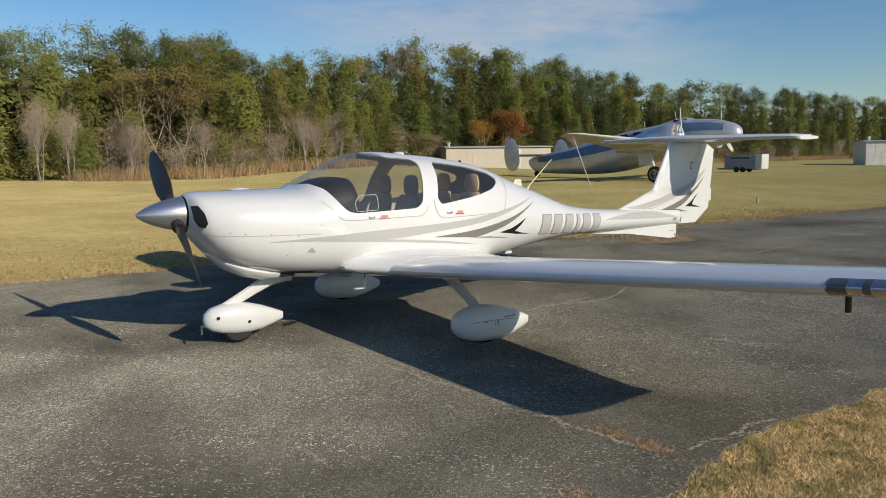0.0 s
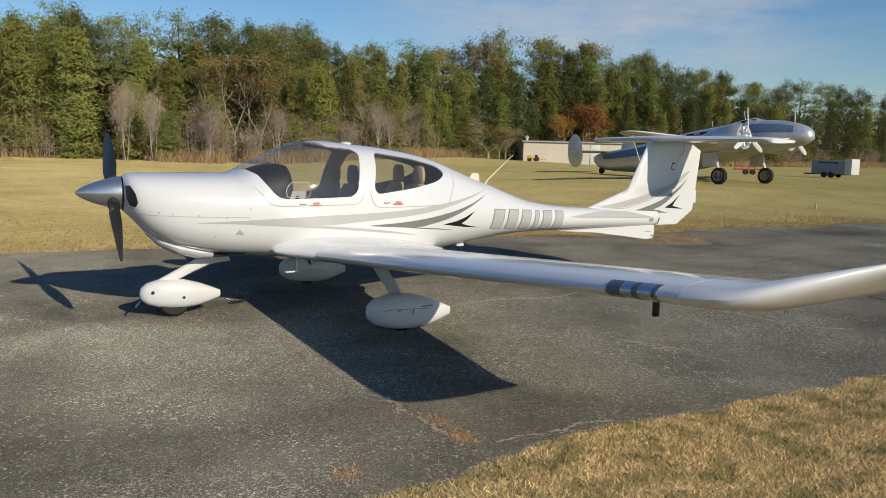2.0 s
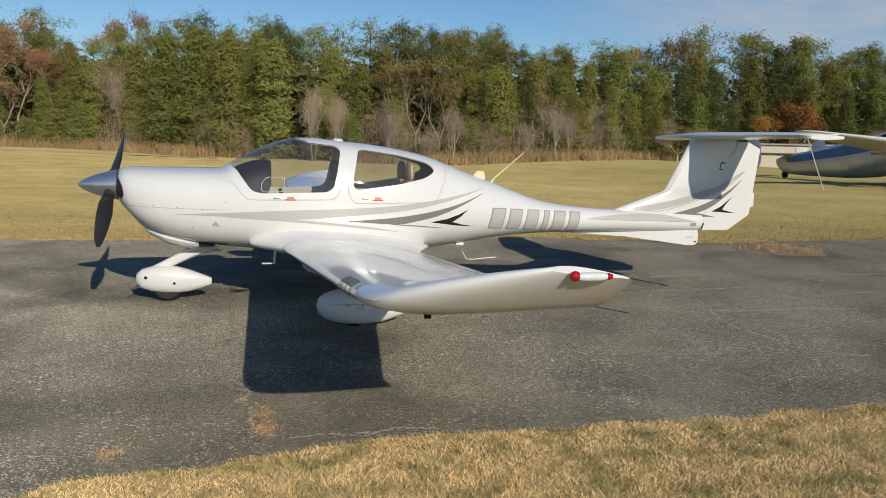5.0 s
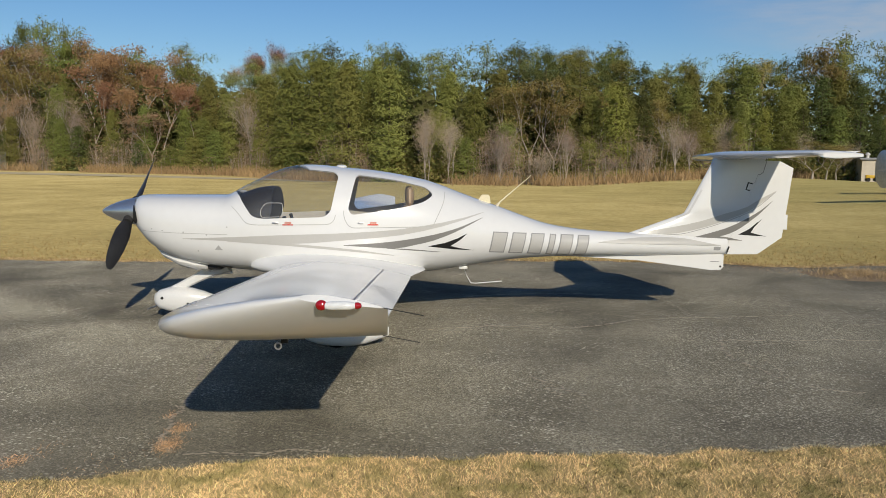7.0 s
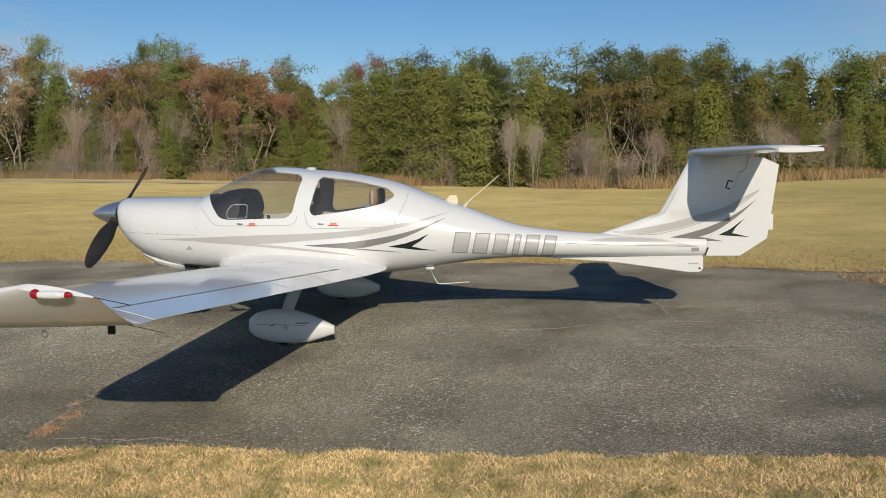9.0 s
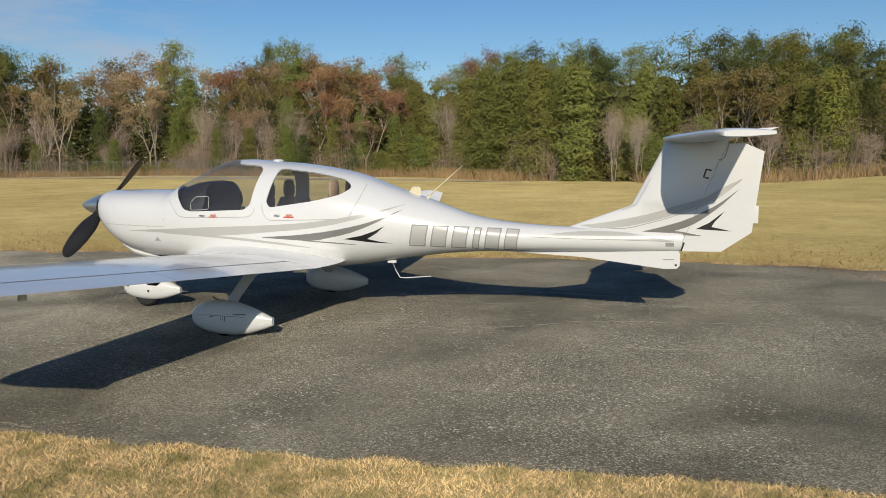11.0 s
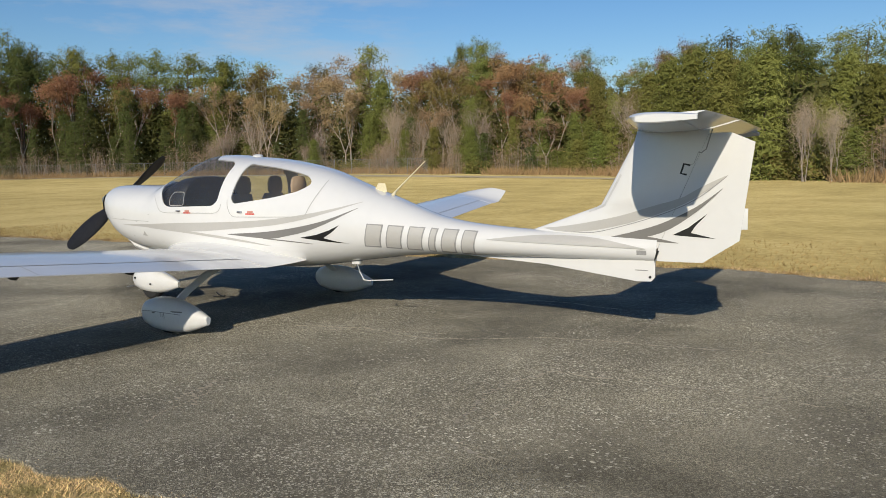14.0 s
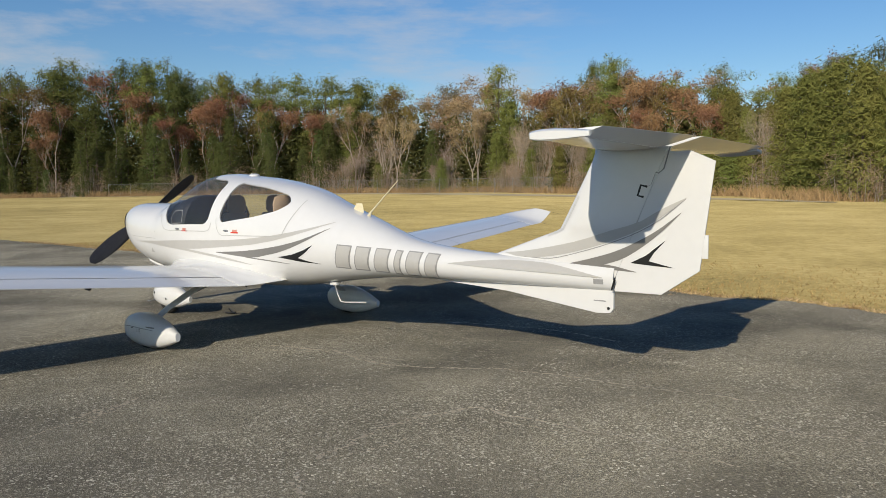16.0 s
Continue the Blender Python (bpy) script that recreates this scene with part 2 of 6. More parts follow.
ASPHALT = asphalt_mat()
FAR_ASPH = blended("far_asphalt", [(0.3, (0.27, 0.235, 0.15)), (0.7, (0.35, 0.30, 0.20))], 0.9, [(0.3, 0.6), (4, 0.5)])
FIELD = blended("dormant_grass", [(0.12, (0.228, 0.19, 0.075)), (0.4, (0.387, 0.305, 0.123)), (0.6, (0.478, 0.378, 0.158)), (0.85, (0.565, 0.46, 0.222))], 0.95,
                [(0.05, 0.8), (0.45, 0.7), (5, 0.7), (40, 0.9)], 1.0, 70, 0.1)
def green_field(m):
    """Greener turf over the eastern part of the field, in drifts; the shadowy tone there is put into its darker colour.
    """
    nt = m.node_tree
    b = nt.nodes["Principled BSDF"]
    co, xyz, no, ad, mr, mx = (nt.nodes.new(k) for k in ("ShaderNodeTexCoord", "ShaderNodeSeparateXYZ", "ShaderNodeTexNoise", "ShaderNodeMath", "ShaderNodeMapRange", "ShaderNodeMix"))
    no.inputs["Scale"].default_value, no.inputs["Detail"].default_value = 0.16, 5.0
    ad.operation, ad.inputs[1].default_value = "MULTIPLY_ADD", 34.0
    mr.inputs["From Min"].default_value, mr.inputs["From Max"].default_value = 24.0, 54.0
    mr.inputs["To Max"].default_value = 0.45
    mx.data_type, mx.inputs["B"].default_value = "RGBA", (0.27, 0.262, 0.092, 1)
    nt.links.new(co.outputs["Object"], xyz.inputs[0]), nt.links.new(co.outputs["Object"], no.inputs["Vector"])
    nt.links.new(no.outputs["Fac"], ad.inputs[0]), nt.links.new(xyz.outputs["X"], ad.inputs[2])
    nt.links.new(ad.outputs[0], mr.inputs["Value"]), nt.links.new(mr.outputs["Result"], mx.inputs["Factor"])
    nt.links.new(b.inputs["Base Color"].links[0].from_socket, mx.inputs["A"])
    nt.links.new(mx.outputs["Result"], b.inputs["Base Color"])


green_field(FIELD)
SEDGE = mat("russet_tall_grass", (0.40, 0.265, 0.125), 0.9, var=0.4, scale=0.6)
SAND = mat("sandy_crack_fill", (0.40, 0.345, 0.255), 0.95, var=0.25, scale=8)
ALU = mat("weathered_aluminium", (0.60, 0.61, 0.62), 0.34, 0.55, var=0.2, scale=1.2)
BLUEP = mat("faded_blue_paint", (0.11, 0.18, 0.27), 0.4, var=0.25, scale=2)
WHITEO = mat("old_white_paint", (0.62, 0.61, 0.57), 0.5, var=0.15, scale=1.5)
SHEDW = mat("cream_metal_siding", (0.60, 0.53, 0.42), 0.6, var=0.08, scale=0.6)
ROOFG = mat("galvanised_roof", (0.36, 0.36, 0.36), 0.5, 0.3, var=0.15, scale=0.8)
# white trailer side turned from the sun: its shade is put into this grey
SHADE_GREY = mat("dull_grey_cover", (0.27, 0.28, 0.30), 0.7, var=0.15, scale=2)
WIRE = mat("galvanised_wire", (0.30, 0.30, 0.29), 0.6, 0.5)
YELLOW = mat("yellow_machine_paint", (0.62, 0.38, 0.02), 0.45)
REDM = mat("red_machine_paint", (0.45, 0.05, 0.03), 0.5)
ROPE = mat("tie_down_rope", (0.55, 0.52, 0.45), 0.9)
CREAM = mat("cream_antenna", (0.70, 0.62, 0.42), 0.5)


# ---- mesh helpers ----
ORIGIN = {}


def link(name, me, material, parent=None, label=""):
    if material is not None:
        me.materials.clear()
        me.materials.append(material)
    ob = new(name, me)
    if parent is not None:
        ob.parent = parent
        ob.matrix_parent_inverse = ORIGIN.get(parent.name, Matrix()).inverted()
    if label:
        ob["label"] = label
    return ob


def part(name, bm, material, parent=None, label="", smooth=True):
    """One mesh object out of a bmesh, under a thing or a part."""
    bmesh.ops.recalc_face_normals(bm, faces=bm.faces)
    me = bpy.data.meshes.new(name)
    bm.to_mesh(me)
    bm.free()
    if smooth:
        me.polygons.foreach_set("use_smooth", [True] * len(me.polygons))
        me.set_sharp_from_angle(angle=radians(38))
    return link(name, me, material, parent, label)


def thing(name, at, label, category, group="", kind=""):
    ob = new(name)
    ob.empty_display_size = 0.3
    ob.matrix_basis = Matrix.Translation(at)
    ORIGIN[ob.name] = Matrix.Translation(at)
    return tagged(ob, label, category, group, kind)


def raw(name, verts, faces, material, parent=None, label="", smooth=False):
    me = bpy.data.meshes.new(name)
    me.from_pydata(verts, [], faces)
    if smooth:
        me.polygons.foreach_set("use_smooth", [True] * len(me.polygons))
    return link(name, me, material, parent, label)


def loft(rings, caps=True, closed=True):
    """A skin over rings of equal count."""
    bm = bmesh.new()
    vs = [[bm.verts.new(p) for p in r] for r in rings]
    n = len(rings[0])
    for a, b in zip(vs, vs[1:]):
        for i in range(n if closed else n - 1):
            bm.faces.new((a[i], a[(i + 1) % n], b[(i + 1) % n], b[i]))
    if caps:
        bm.faces.new(vs[0]), bm.faces.new(vs[-1][::-1])
    return bm


def tube(points, radii, n=10):
    """A round bar along points."""
    pts = [Vector(p) for p in points]
    rings = []
    for i, p in enumerate(pts):
        d = (pts[min(i + 1, len(pts) - 1)] - pts[max(i - 1, 0)]).normalized()
        u = d.orthogonal().normalized()
        v = d.cross(u)
        r = radii[i] if isinstance(radii, (list, tuple)) else radii
        rings.append([p + u * r * math.cos(k * math.tau / n) + v * r * math.sin(k * math.tau / n) for k in range(n)])
    for i in range(1, len(rings)):
        best = min(range(n), key=lambda s: (rings[i][s] - rings[i - 1][0]).length)
        rings[i] = rings[i][best:] + rings[i][:best]
        if (rings[i][1] - rings[i - 1][1]).length > (rings[i][-1] - rings[i - 1][1]).length:
            rings[i] = [rings[i][0]] + rings[i][1:][::-1]
    return loft(rings)


def box(x0, x1, y0, y1, z0, z1, bevel=0.0):
    bm = bmesh.new()
    bmesh.ops.create_cube(bm, size=1)
    for v in bm.verts:
        v.co = Vector(((x0 + x1) / 2 + v.co.x * (x1 - x0), (y0 + y1) / 2 + v.co.y * (y1 - y0), (z0 + z1) / 2 + v.co.z * (z1 - z0)))
    if bevel:
        bmesh.ops.bevel(bm, geom=bm.edges[:], offset=bevel, segments=2, profile=0.6, affect="EDGES")
    return bm


def lathe(profile, axis_at, axis="x", n=32):
    """profile: (along, radius). Turned about a line through axis_at."""
    rings = []
    for a, r in profile:
        ring = []
        for k in range(n):
            c, s = math.cos(k * math.tau / n) * max(r, 1e-4), math.sin(k * math.tau / n) * max(r, 1e-4)
            o = {"x": Vector((a, c, s)), "y": Vector((s, a, c)), "z": Vector((c, s, a))}[axis]
            ring.append(Vector(axis_at) + o)
        rings.append(ring)
    return loft(rings)


def lerp_table(rows, x):
    """Smooth values between the rows of a table whose first column rises."""
    if x <= rows[0][0]:
        return rows[0][1:]
    for i in range(len(rows) - 1):
        a, b = rows[i], rows[i + 1]
        if x <= b[0]:
            p, q = rows[max(i - 1, 0)], rows[min(i + 2, len(rows) - 1)]
            h = b[0] - a[0]
            f = (x - a[0]) / h
            out = []
            for k in range(1, len(a)):
                d0 = (b[k] - a[k]) / h
                dm = (b[k] - p[k]) / (b[0] - p[0])
                dn = (q[k] - a[k]) / (q[0] - a[0])
                lim = 2.5 * abs(d0)
                dm, dn = max(-lim, min(lim, dm)), max(-lim, min(lim, dn))
                f2, f3 = f * f, f * f * f
                out.append((2 * f3 - 3 * f2 + 1) * a[k] + (f3 - 2 * f2 + f) * h * dm + (-2 * f3 + 3 * f2) * b[k] + (f3 - f2) * h * dn)
            return out
    return rows[-1][1:]


def inside(p, poly):
    hit = False
    for (x0, y0), (x1, y1) in zip(poly, poly[1:] + poly[:1]):
        if (y0 > p[1]) != (y1 > p[1]) and p[0] < (x1 - x0) * (p[1] - y0) / (y1 - y0) + x0:
            hit = not hit
    return hit


def rounded(poly, r, n=4):
    """The outline with its corners rounded; r: one radius, or one for each corner."""
    out = []
    m = len(poly)
    for i, p in enumerate(poly):
        p, a, b = Vector(p), Vector(poly[i - 1]), Vector(poly[(i + 1) % m])
        rr = r[i] if isinstance(r, (list, tuple)) else r
        rr = min(rr, 0.45 * (a - p).length, 0.45 * (b - p).length)
        s, e = p + (a - p).normalized() * rr, p + (b - p).normalized() * rr
        for k in range(n + 1):
            f = k / n
            out.append(tuple((1 - f) ** 2 * s + 2 * f * (1 - f) * p + f * f * e))
    return out


def dense(poly, step):
    out = []
    for a, b in zip(poly, poly[1:] + poly[:1]):
        k = max(1, int((Vector(b) - Vector(a)).length / step))
        out += [(a[0] + (b[0] - a[0]) * i / k, a[1] + (b[1] - a[1]) * i / k) for i in range(k)]
    return out


# ---- ground ----
def ramp(v, a, b):
    f = max(0.0, min(1.0, (v - a) / (b - a)))
    return f * f * (3 - 2 * f)


def tz(x, y):
    """The field rises gently away from the apron."""
    s = max(0.0, min(y, 120.0) - 7.0)
    return 0.018 * s * s / (s + 3.0) * (1 - 0.55 * ramp(x, 30, 60)) + 0.36 * ramp(x, 14, 25) * ramp(y, 8, 15) * (1 - ramp(x, 34, 60))


def rough_edge(x, seed, amp=0.12):
    return amp * (noise.noise((x * 0.9, seed, 0.0)) + 0.6 * noise.noise((x * 3.1, seed, 5.0)) + 0.35 * noise.noise((x * 9.0, seed, 9.0)))


NEAR_EDGE = [(-60, -14), (-1.2, -14), (-0.6, -8.5), (-0.1, -6.4), (0.4, -5.3), (0.9, -4.72), (1.6, -4.55), (2.4, -4.4), (5, -4.33), (7, -4.25), (20, -4.2), (120, -6)]
FAR_EDGE = [(-60, 6.4), (-18, 5.6), (-8, 5.4), (-4, 5.7), (1, 5.5), (4.5, 5.8), (7, 5.75), (9.3, 5.2), (10.8, 4.85), (12, 5.0), (14, 5.35), (18, 5.3), (40, 6.0), (120, 12)]


def edges(x):
    amp = 0.2 if -4 < x < 14 else 0.35
    return lerp_table(NEAR_EDGE, x)[0] + rough_edge(x, 1.0, 0.13), lerp_table(FAR_EDGE, x)[0] + rough_edge(x, 7.0, amp)


def axis_steps(spans):
    out = []
    for a, b, s in spans:
        n = max(1, int(round((b - a) / s)))
        out += [a + (b - a) * i / n for i in range(n)]
    return out + [spans[-1][1]]


gx = axis_steps([(-2500, -300, 220), (-300, -60, 20), (-60, 80, 2.0), (80, 300, 20), (300, 2500, 220)])
gy = axis_steps([(-2500, -200, 230), (-200, -20, 20), (-20, 110, 1.6), (110, 400, 30), (400, 2500, 210)])
gv = [(x, y, tz(x, y) + (0.05 * noise.noise((x * 0.11, y * 0.11, 3)) if y > 9 else 0.0)) for y in gy for x in gx]
gw = len(gx)
gf = [(j * gw + i, j * gw + i + 1, (j + 1) * gw + i + 1, (j + 1) * gw + i) for j in range(len(gy) - 1) for i in range(gw - 1)]
ground = raw("ground", gv, gf, FIELD, smooth=True)
tagged(ground, "dry tan dormant grass airfield with green patches", "grass", kind="structure")

ax = axis_steps([(-60, -6, 0.6), (-6, 14, 0.07), (14, 40, 0.4), (40, 120, 2.0)])
ROWS_A = 12
av, af = [], []
for x in ax:
    n_, f_ = edges(x)
    av.append((x, n_ - 0.03, -0.05))
    for k in range(ROWS_A):
        y = n_ + (f_ - n_) * k / (ROWS_A - 1)
        av.append((x, y, tz(x, y) + 0.02))
    av.append((x, f_ + 0.03, tz(x, f_) - 0.05))
an = ROWS_A + 2
for i in range(len(ax) - 1):
    for k in range(an - 1):
        a = i * an + k
        af.append((a, a + an, a + an + 1, a + 1))
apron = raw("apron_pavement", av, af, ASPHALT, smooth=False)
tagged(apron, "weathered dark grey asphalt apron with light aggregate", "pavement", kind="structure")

STRIP = [(-130, 34, 6), (-95, 58, 6), (-60, 70, 6), (-30, 62, 5), (-8, 52, 3.2), (-1, 47, 1.2)]
sv, sf = [], []
for x in axis_steps([(-130, -1, 1.5)]):
    yc, wd = lerp_table(STRIP, x)
    for k in range(5):
        y = yc + wd * (k / 4 - 0.5)
        sv.append((x, y, tz(x, y) + 0.034))
for i in range(len(sv) // 5 - 1):
    for k in range(4):
        a = i * 5 + k
        sf.append((a, a + 5, a + 6, a + 1))
strip = raw("taxiway", sv, sf, FAR_ASPH)
tagged(strip, "faded grey taxiway across the grass field", "road", kind="structure")


# ---- the light aircraft: fuselage surface ----
# x, top, bottom, half width, height of the widest line, roundness above, below
FUS = [
    (0.415, 1.420, 1.085, 0.17, 1.250, 2.0, 2.0),
    (0.44, 1.440, 1.060, 0.29, 1.240, 2.1, 2.1),
    (0.50, 1.452, 1.000, 0.37, 1.220, 2.3, 2.3),
    (0.60, 1.456, 0.890, 0.43, 1.190, 2.4, 2.4),
    (0.75, 1.457, 0.790, 0.485, 1.150, 2.5, 2.5),
    (0.95, 1.458, 0.715, 0.520, 1.120, 2.6, 2.6),
    (1.20, 1.459, 0.665, 0.550, 1.100, 2.6, 2.7),
    (1.42, 1.462, 0.640, 0.570, 1.090, 2.5, 2.8),
    (1.58, 1.555, 0.625, 0.585, 1.085, 2.3, 2.8),
    (1.75, 1.640, 0.610, 0.597, 1.080, 2.25, 2.8),
    (1.95, 1.735, 0.595, 0.605, 1.080, 2.3, 2.8),
    (2.16, 1.796, 0.580, 0.612, 1.080, 2.4, 2.8),
    (2.40, 1.803, 0.570, 0.615, 1.080, 2.5, 2.8),
    (2.72, 1.775, 0.560, 0.612, 1.080, 2.5, 2.8),
    (3.04, 1.747, 0.560, 0.600, 1.075, 2.45, 2.7),
    (3.37, 1.697, 0.570, 0.565, 1.065, 2.4, 2.6),
    (3.70, 1.622, 0.600, 0.510, 1.050, 2.3, 2.4),
    (4.02, 1.505, 0.645, 0.445, 1.035, 2.2, 2.3),
    (4.25, 1.420, 0.680, 0.402, 1.010, 2.15, 2.2),
    (4.49, 1.340, 0.712, 0.360, 0.990, 2.1, 2.1),
    (4.70, 1.262, 0.738, 0.320, 0.970, 2.1, 2.1),
    (5.02, 1.155, 0.760, 0.262, 0.945, 2.1, 2.1),
    (5.35, 1.094, 0.768, 0.215, 0.925, 2.1, 2.1),
    (5.70, 1.060, 0.772, 0.178, 0.915, 2.1, 2.1),
    (6.05, 1.040, 0.776, 0.150, 0.908, 2.1, 2.1),
    (6.60, 1.020, 0.782, 0.112, 0.900, 2.1, 2.1),
    (7.19, 1.000, 0.790, 0.062, 0.895, 2.1, 2.1),
]


def fus_at(x, ang, off=0.0):
    """A point of the port side skin; ang from -90 (keel) to 90 (spine) degrees."""
    top, bot, hw, zm, nu, nl = lerp_table(FUS, x)
    s, c = math.sin(radians(ang)), math.cos(radians(ang))
    n, h = (nu, top - zm) if s >= 0 else (nl, zm - bot)
    y = (hw - off) * max(c, 0.0) ** (2 / n)
    z = zm + (h - off) * math.copysign(abs(s) ** (2 / n), s)
    return Vector((x, -y, z))


def fus_ang(x, z):
    """The angle at which the skin at x has the height z."""
    top, bot, hw, zm, nu, nl = lerp_table(FUS, x)
    n, h = (nu, top - zm) if z >= zm else (nl, zm - bot)
    f = max(-1.0, min(1.0, (z - zm) / h))
    return math.degrees(math.asin(math.copysign(abs(f) ** (n / 2), f)))


KV = 0.0105


def to_uv(poly):
    return [(x, fus_ang(x, z) * KV) for x, z in poly]


from mathutils.geometry import delaunay_2d_cdt


def fill(points, loops):
    """Triangles over free points and closed outlines."""
    co = [Vector(p) for p in points]
    ed = []
    for lp in loops:
        b = len(co)
        co += [Vector(p) for p in lp]
        ed += [(b + i, b + (i + 1) % len(lp)) for i in range(len(lp))]
    v, _, f, *_ = delaunay_2d_cdt(co, ed, [], 0, 1e-6)
    return v, f


FRONT_WIN = rounded([(1.60, 1.470), (1.66, 1.385), (1.765, 1.245), (1.86, 1.222), (2.53, 1.243), (2.60, 1.30), (2.675, 1.68), (2.62, 1.722), (2.30, 1.752)], [0.02, 0.1, 0.1, 0.1, 0.07, 0.05, 0.06, 0.06, 0.05])
REAR_WIN = rounded([(2.865, 1.695), (2.785, 1.33), (2.825, 1.268), (3.32, 1.335), (3.60, 1.402), (3.715, 1.48), (3.63, 1.56), (3.32, 1.637)], [0.05, 0.06, 0.05, 0.2, 0.12, 0.09, 0.12, 0.2])
front_open = FRONT_WIN[4:-4]
front_open = dense(front_open, 0.04)[: -max(1, int((Vector(front_open[0]) - Vector(front_open[-1])).length / 0.04))] + [front_open[-1]]
front_uv = [(1.475, 90 * KV), (1.5, fus_ang(1.5, 1.499) * KV)] + to_uv(front_open) + [(2.20, 90 * KV)]
rear_uv = to_uv(dense(REAR_WIN, 0.04))
fx = axis_steps([(0.415, 0.6, 0.02), (0.6, 1.4, 0.05), (1.4, 3.8, 0.045), (3.8, 5.2, 0.06), (5.2, 7.19, 0.12)])
fa = [-90 + 180 * i / 44 for i in range(45)]
pts = [(x, a * KV) for x in fx for a in fa]
fv, ff = fill(pts, [front_uv, rear_uv])


def shell(keep, off, sides):
    """The triangles picked by keep, mapped to the skin."""
    flip = False
    vs, fs, ids = [], [], {}
    for side in sides:
        for tri in ff:
            c = (sum(fv[i].x for i in tri) / 3, sum(fv[i].y for i in tri) / 3)
            if not keep(c):
                continue
            out = []
            for i in tri:
                key = (i, side if fv[i].y < 89.9 * KV and fv[i].y > -89.9 * KV else 0)
                if key not in ids:
                    p = fus_at(fv[i].x, fv[i].y / KV, off)
                    p.y *= side
                    ids[key] = len(vs)
                    vs.append(p)
                out.append(ids[key])
            if (side == 1) == flip:
                out.reverse()
            fs.append(out)
    return vs, fs


def skin_part(name, keep, off, material, parent, label="", sides=(1, -1)):
    vs, fs = shell(keep, off, sides)
    bm = bmesh.new()
    bv = [bm.verts.new(p) for p in vs]
    for f in fs:
        try:
            bm.faces.new([bv[i] for i in f])
        except ValueError:
            pass
    return part(name, bm, material, parent, label)


plane = thing("light_aircraft", (2.6, 0, 0), "white composite four-seat light aircraft with grey stripes, parked on asphalt", "aircraft")
in_front = lambda c: inside(c, front_uv)
in_rear = lambda c: inside(c, rear_uv)
skin_part("fuselage", lambda c: not in_front(c) and not in_rear(c), 0.0, WHITE, plane)
skin_part("cabin_lining", lambda c: not in_front(c) and not in_rear(c) and 1.45 < c[0] < 3.95, 0.012, LINING, plane, "grey-beige cabin lining")
canopy_glass = skin_part("canopy_glass", in_front, 0.004, GLASS, plane, "clear acrylic canopy")
canopy_glass.visible_shadow = False
for side in (1, -1):
    skin_part("rear_window", in_rear, 0.004, GLASS, plane, "clear acrylic rear window", (side,)).visible_shadow = False


def decal(name, poly, material, parent, surface, step=0.05, label=""):
    """A thin marking on a surface: outline in the side plane, mapped through surface(x, z)."""
    poly = dense(poly, step)
    xs, zs = [p[0] for p in poly], [p[1] for p in poly]
    inner = [(x, z) for x in axis_steps([(min(xs), max(xs), step)]) for z in axis_steps([(min(zs), max(zs), step)]) if inside((x, z), poly)]
    v, f = fill(inner, [poly])
    vs = [surface(p.x, p.y) for p in v]
    fs = [t for t in f if inside((sum(v[i].x for i in t) / 3, sum(v[i].y for i in t) / 3), poly)]
    bm = bmesh.new()
    bv = [bm.verts.new(p) for p in vs]
    for t in fs:
        try:
            bm.faces.new([bv[i] for i in t])
        except ValueError:
            pass
    return part(name, bm, material, parent, label)


def line_decal(name, pts, w, material, parent, surface, label=""):
    """A thin line drawn on a surface."""
    out_l, out_r = [], []
    for i, p in enumerate(pts):
        a, b = pts[max(i - 1, 0)], pts[min(i + 1, len(pts) - 1)]
        d = Vector((b[0] - a[0], b[1] - a[1])).normalized()
        out_l.append((p[0] - d.y * w / 2, p[1] + d.x * w / 2)), out_r.append((p[0] + d.y * w / 2, p[1] - d.x * w / 2))
    vs = [surface(*p) for p in out_l] + [surface(*p) for p in out_r]
    n = len(pts)
    return raw(name, vs, [(i, i + 1, n + i + 1, n + i) for i in range(n - 1)], material, parent, label)


def on_fus(x, z):
    return fus_at(x, fus_ang(x, z), -0.0025)


def band(top, bottom):
    """An outline between two lines of points."""
    return list(top) + list(reversed(bottom))


def curve_pts(pts, n=14):
    """A smooth line through points that rise in x."""
    xs = axis_steps([(pts[0][0], pts[-1][0], (pts[-1][0] - pts[0][0]) / n)])
    return [(x, lerp_table(pts, x)[0]) for x in xs]


# ---- markings of the fuselage ----
decal("stripe", band(curve_pts([(1.02, 1.004), (1.5, 1.022), (2.1, 1.05), (2.8, 1.075), (3.35, 1.115), (3.9, 1.20), (4.285, 1.292)]),
                     curve_pts([(1.02, 0.999), (1.5, 0.982), (2.2, 0.957), (2.8, 1.0), (3.38, 1.055), (3.9, 1.165), (4.285, 1.288)])), GREY_L, plane, on_fus, label="light grey swoosh stripe")
decal("stripe", band(curve_pts([(1.5, 0.981), (2.2, 0.955), (2.9, 0.889), (3.28, 0.83)]), curve_pts([(1.5, 0.977), (2.2, 0.93), (2.9, 0.866), (3.28, 0.826)])), GREY_L, plane, on_fus, label="light grey swoosh stripe")
decal("stripe", band(curve_pts([(2.74, 0.945), (3.2, 0.975), (3.6, 1.03), (3.95, 1.112), (4.26, 1.232)]), curve_pts([(2.74, 0.939), (3.32, 0.905), (3.42, 0.925), (3.7, 0.985), (3.98, 1.09), (4.26, 1.228)])), GREY_D, plane, on_fus, label="dark grey swoosh stripe")
decal("stripe", band(curve_pts([(3.2, 0.912), (3.5, 0.892), (3.78, 0.862)]), curve_pts([(3.2, 0.905), (3.5, 0.880), (3.78, 0.858)])), GREY_D, plane, on_fus, label="dark grey swoosh stripe")
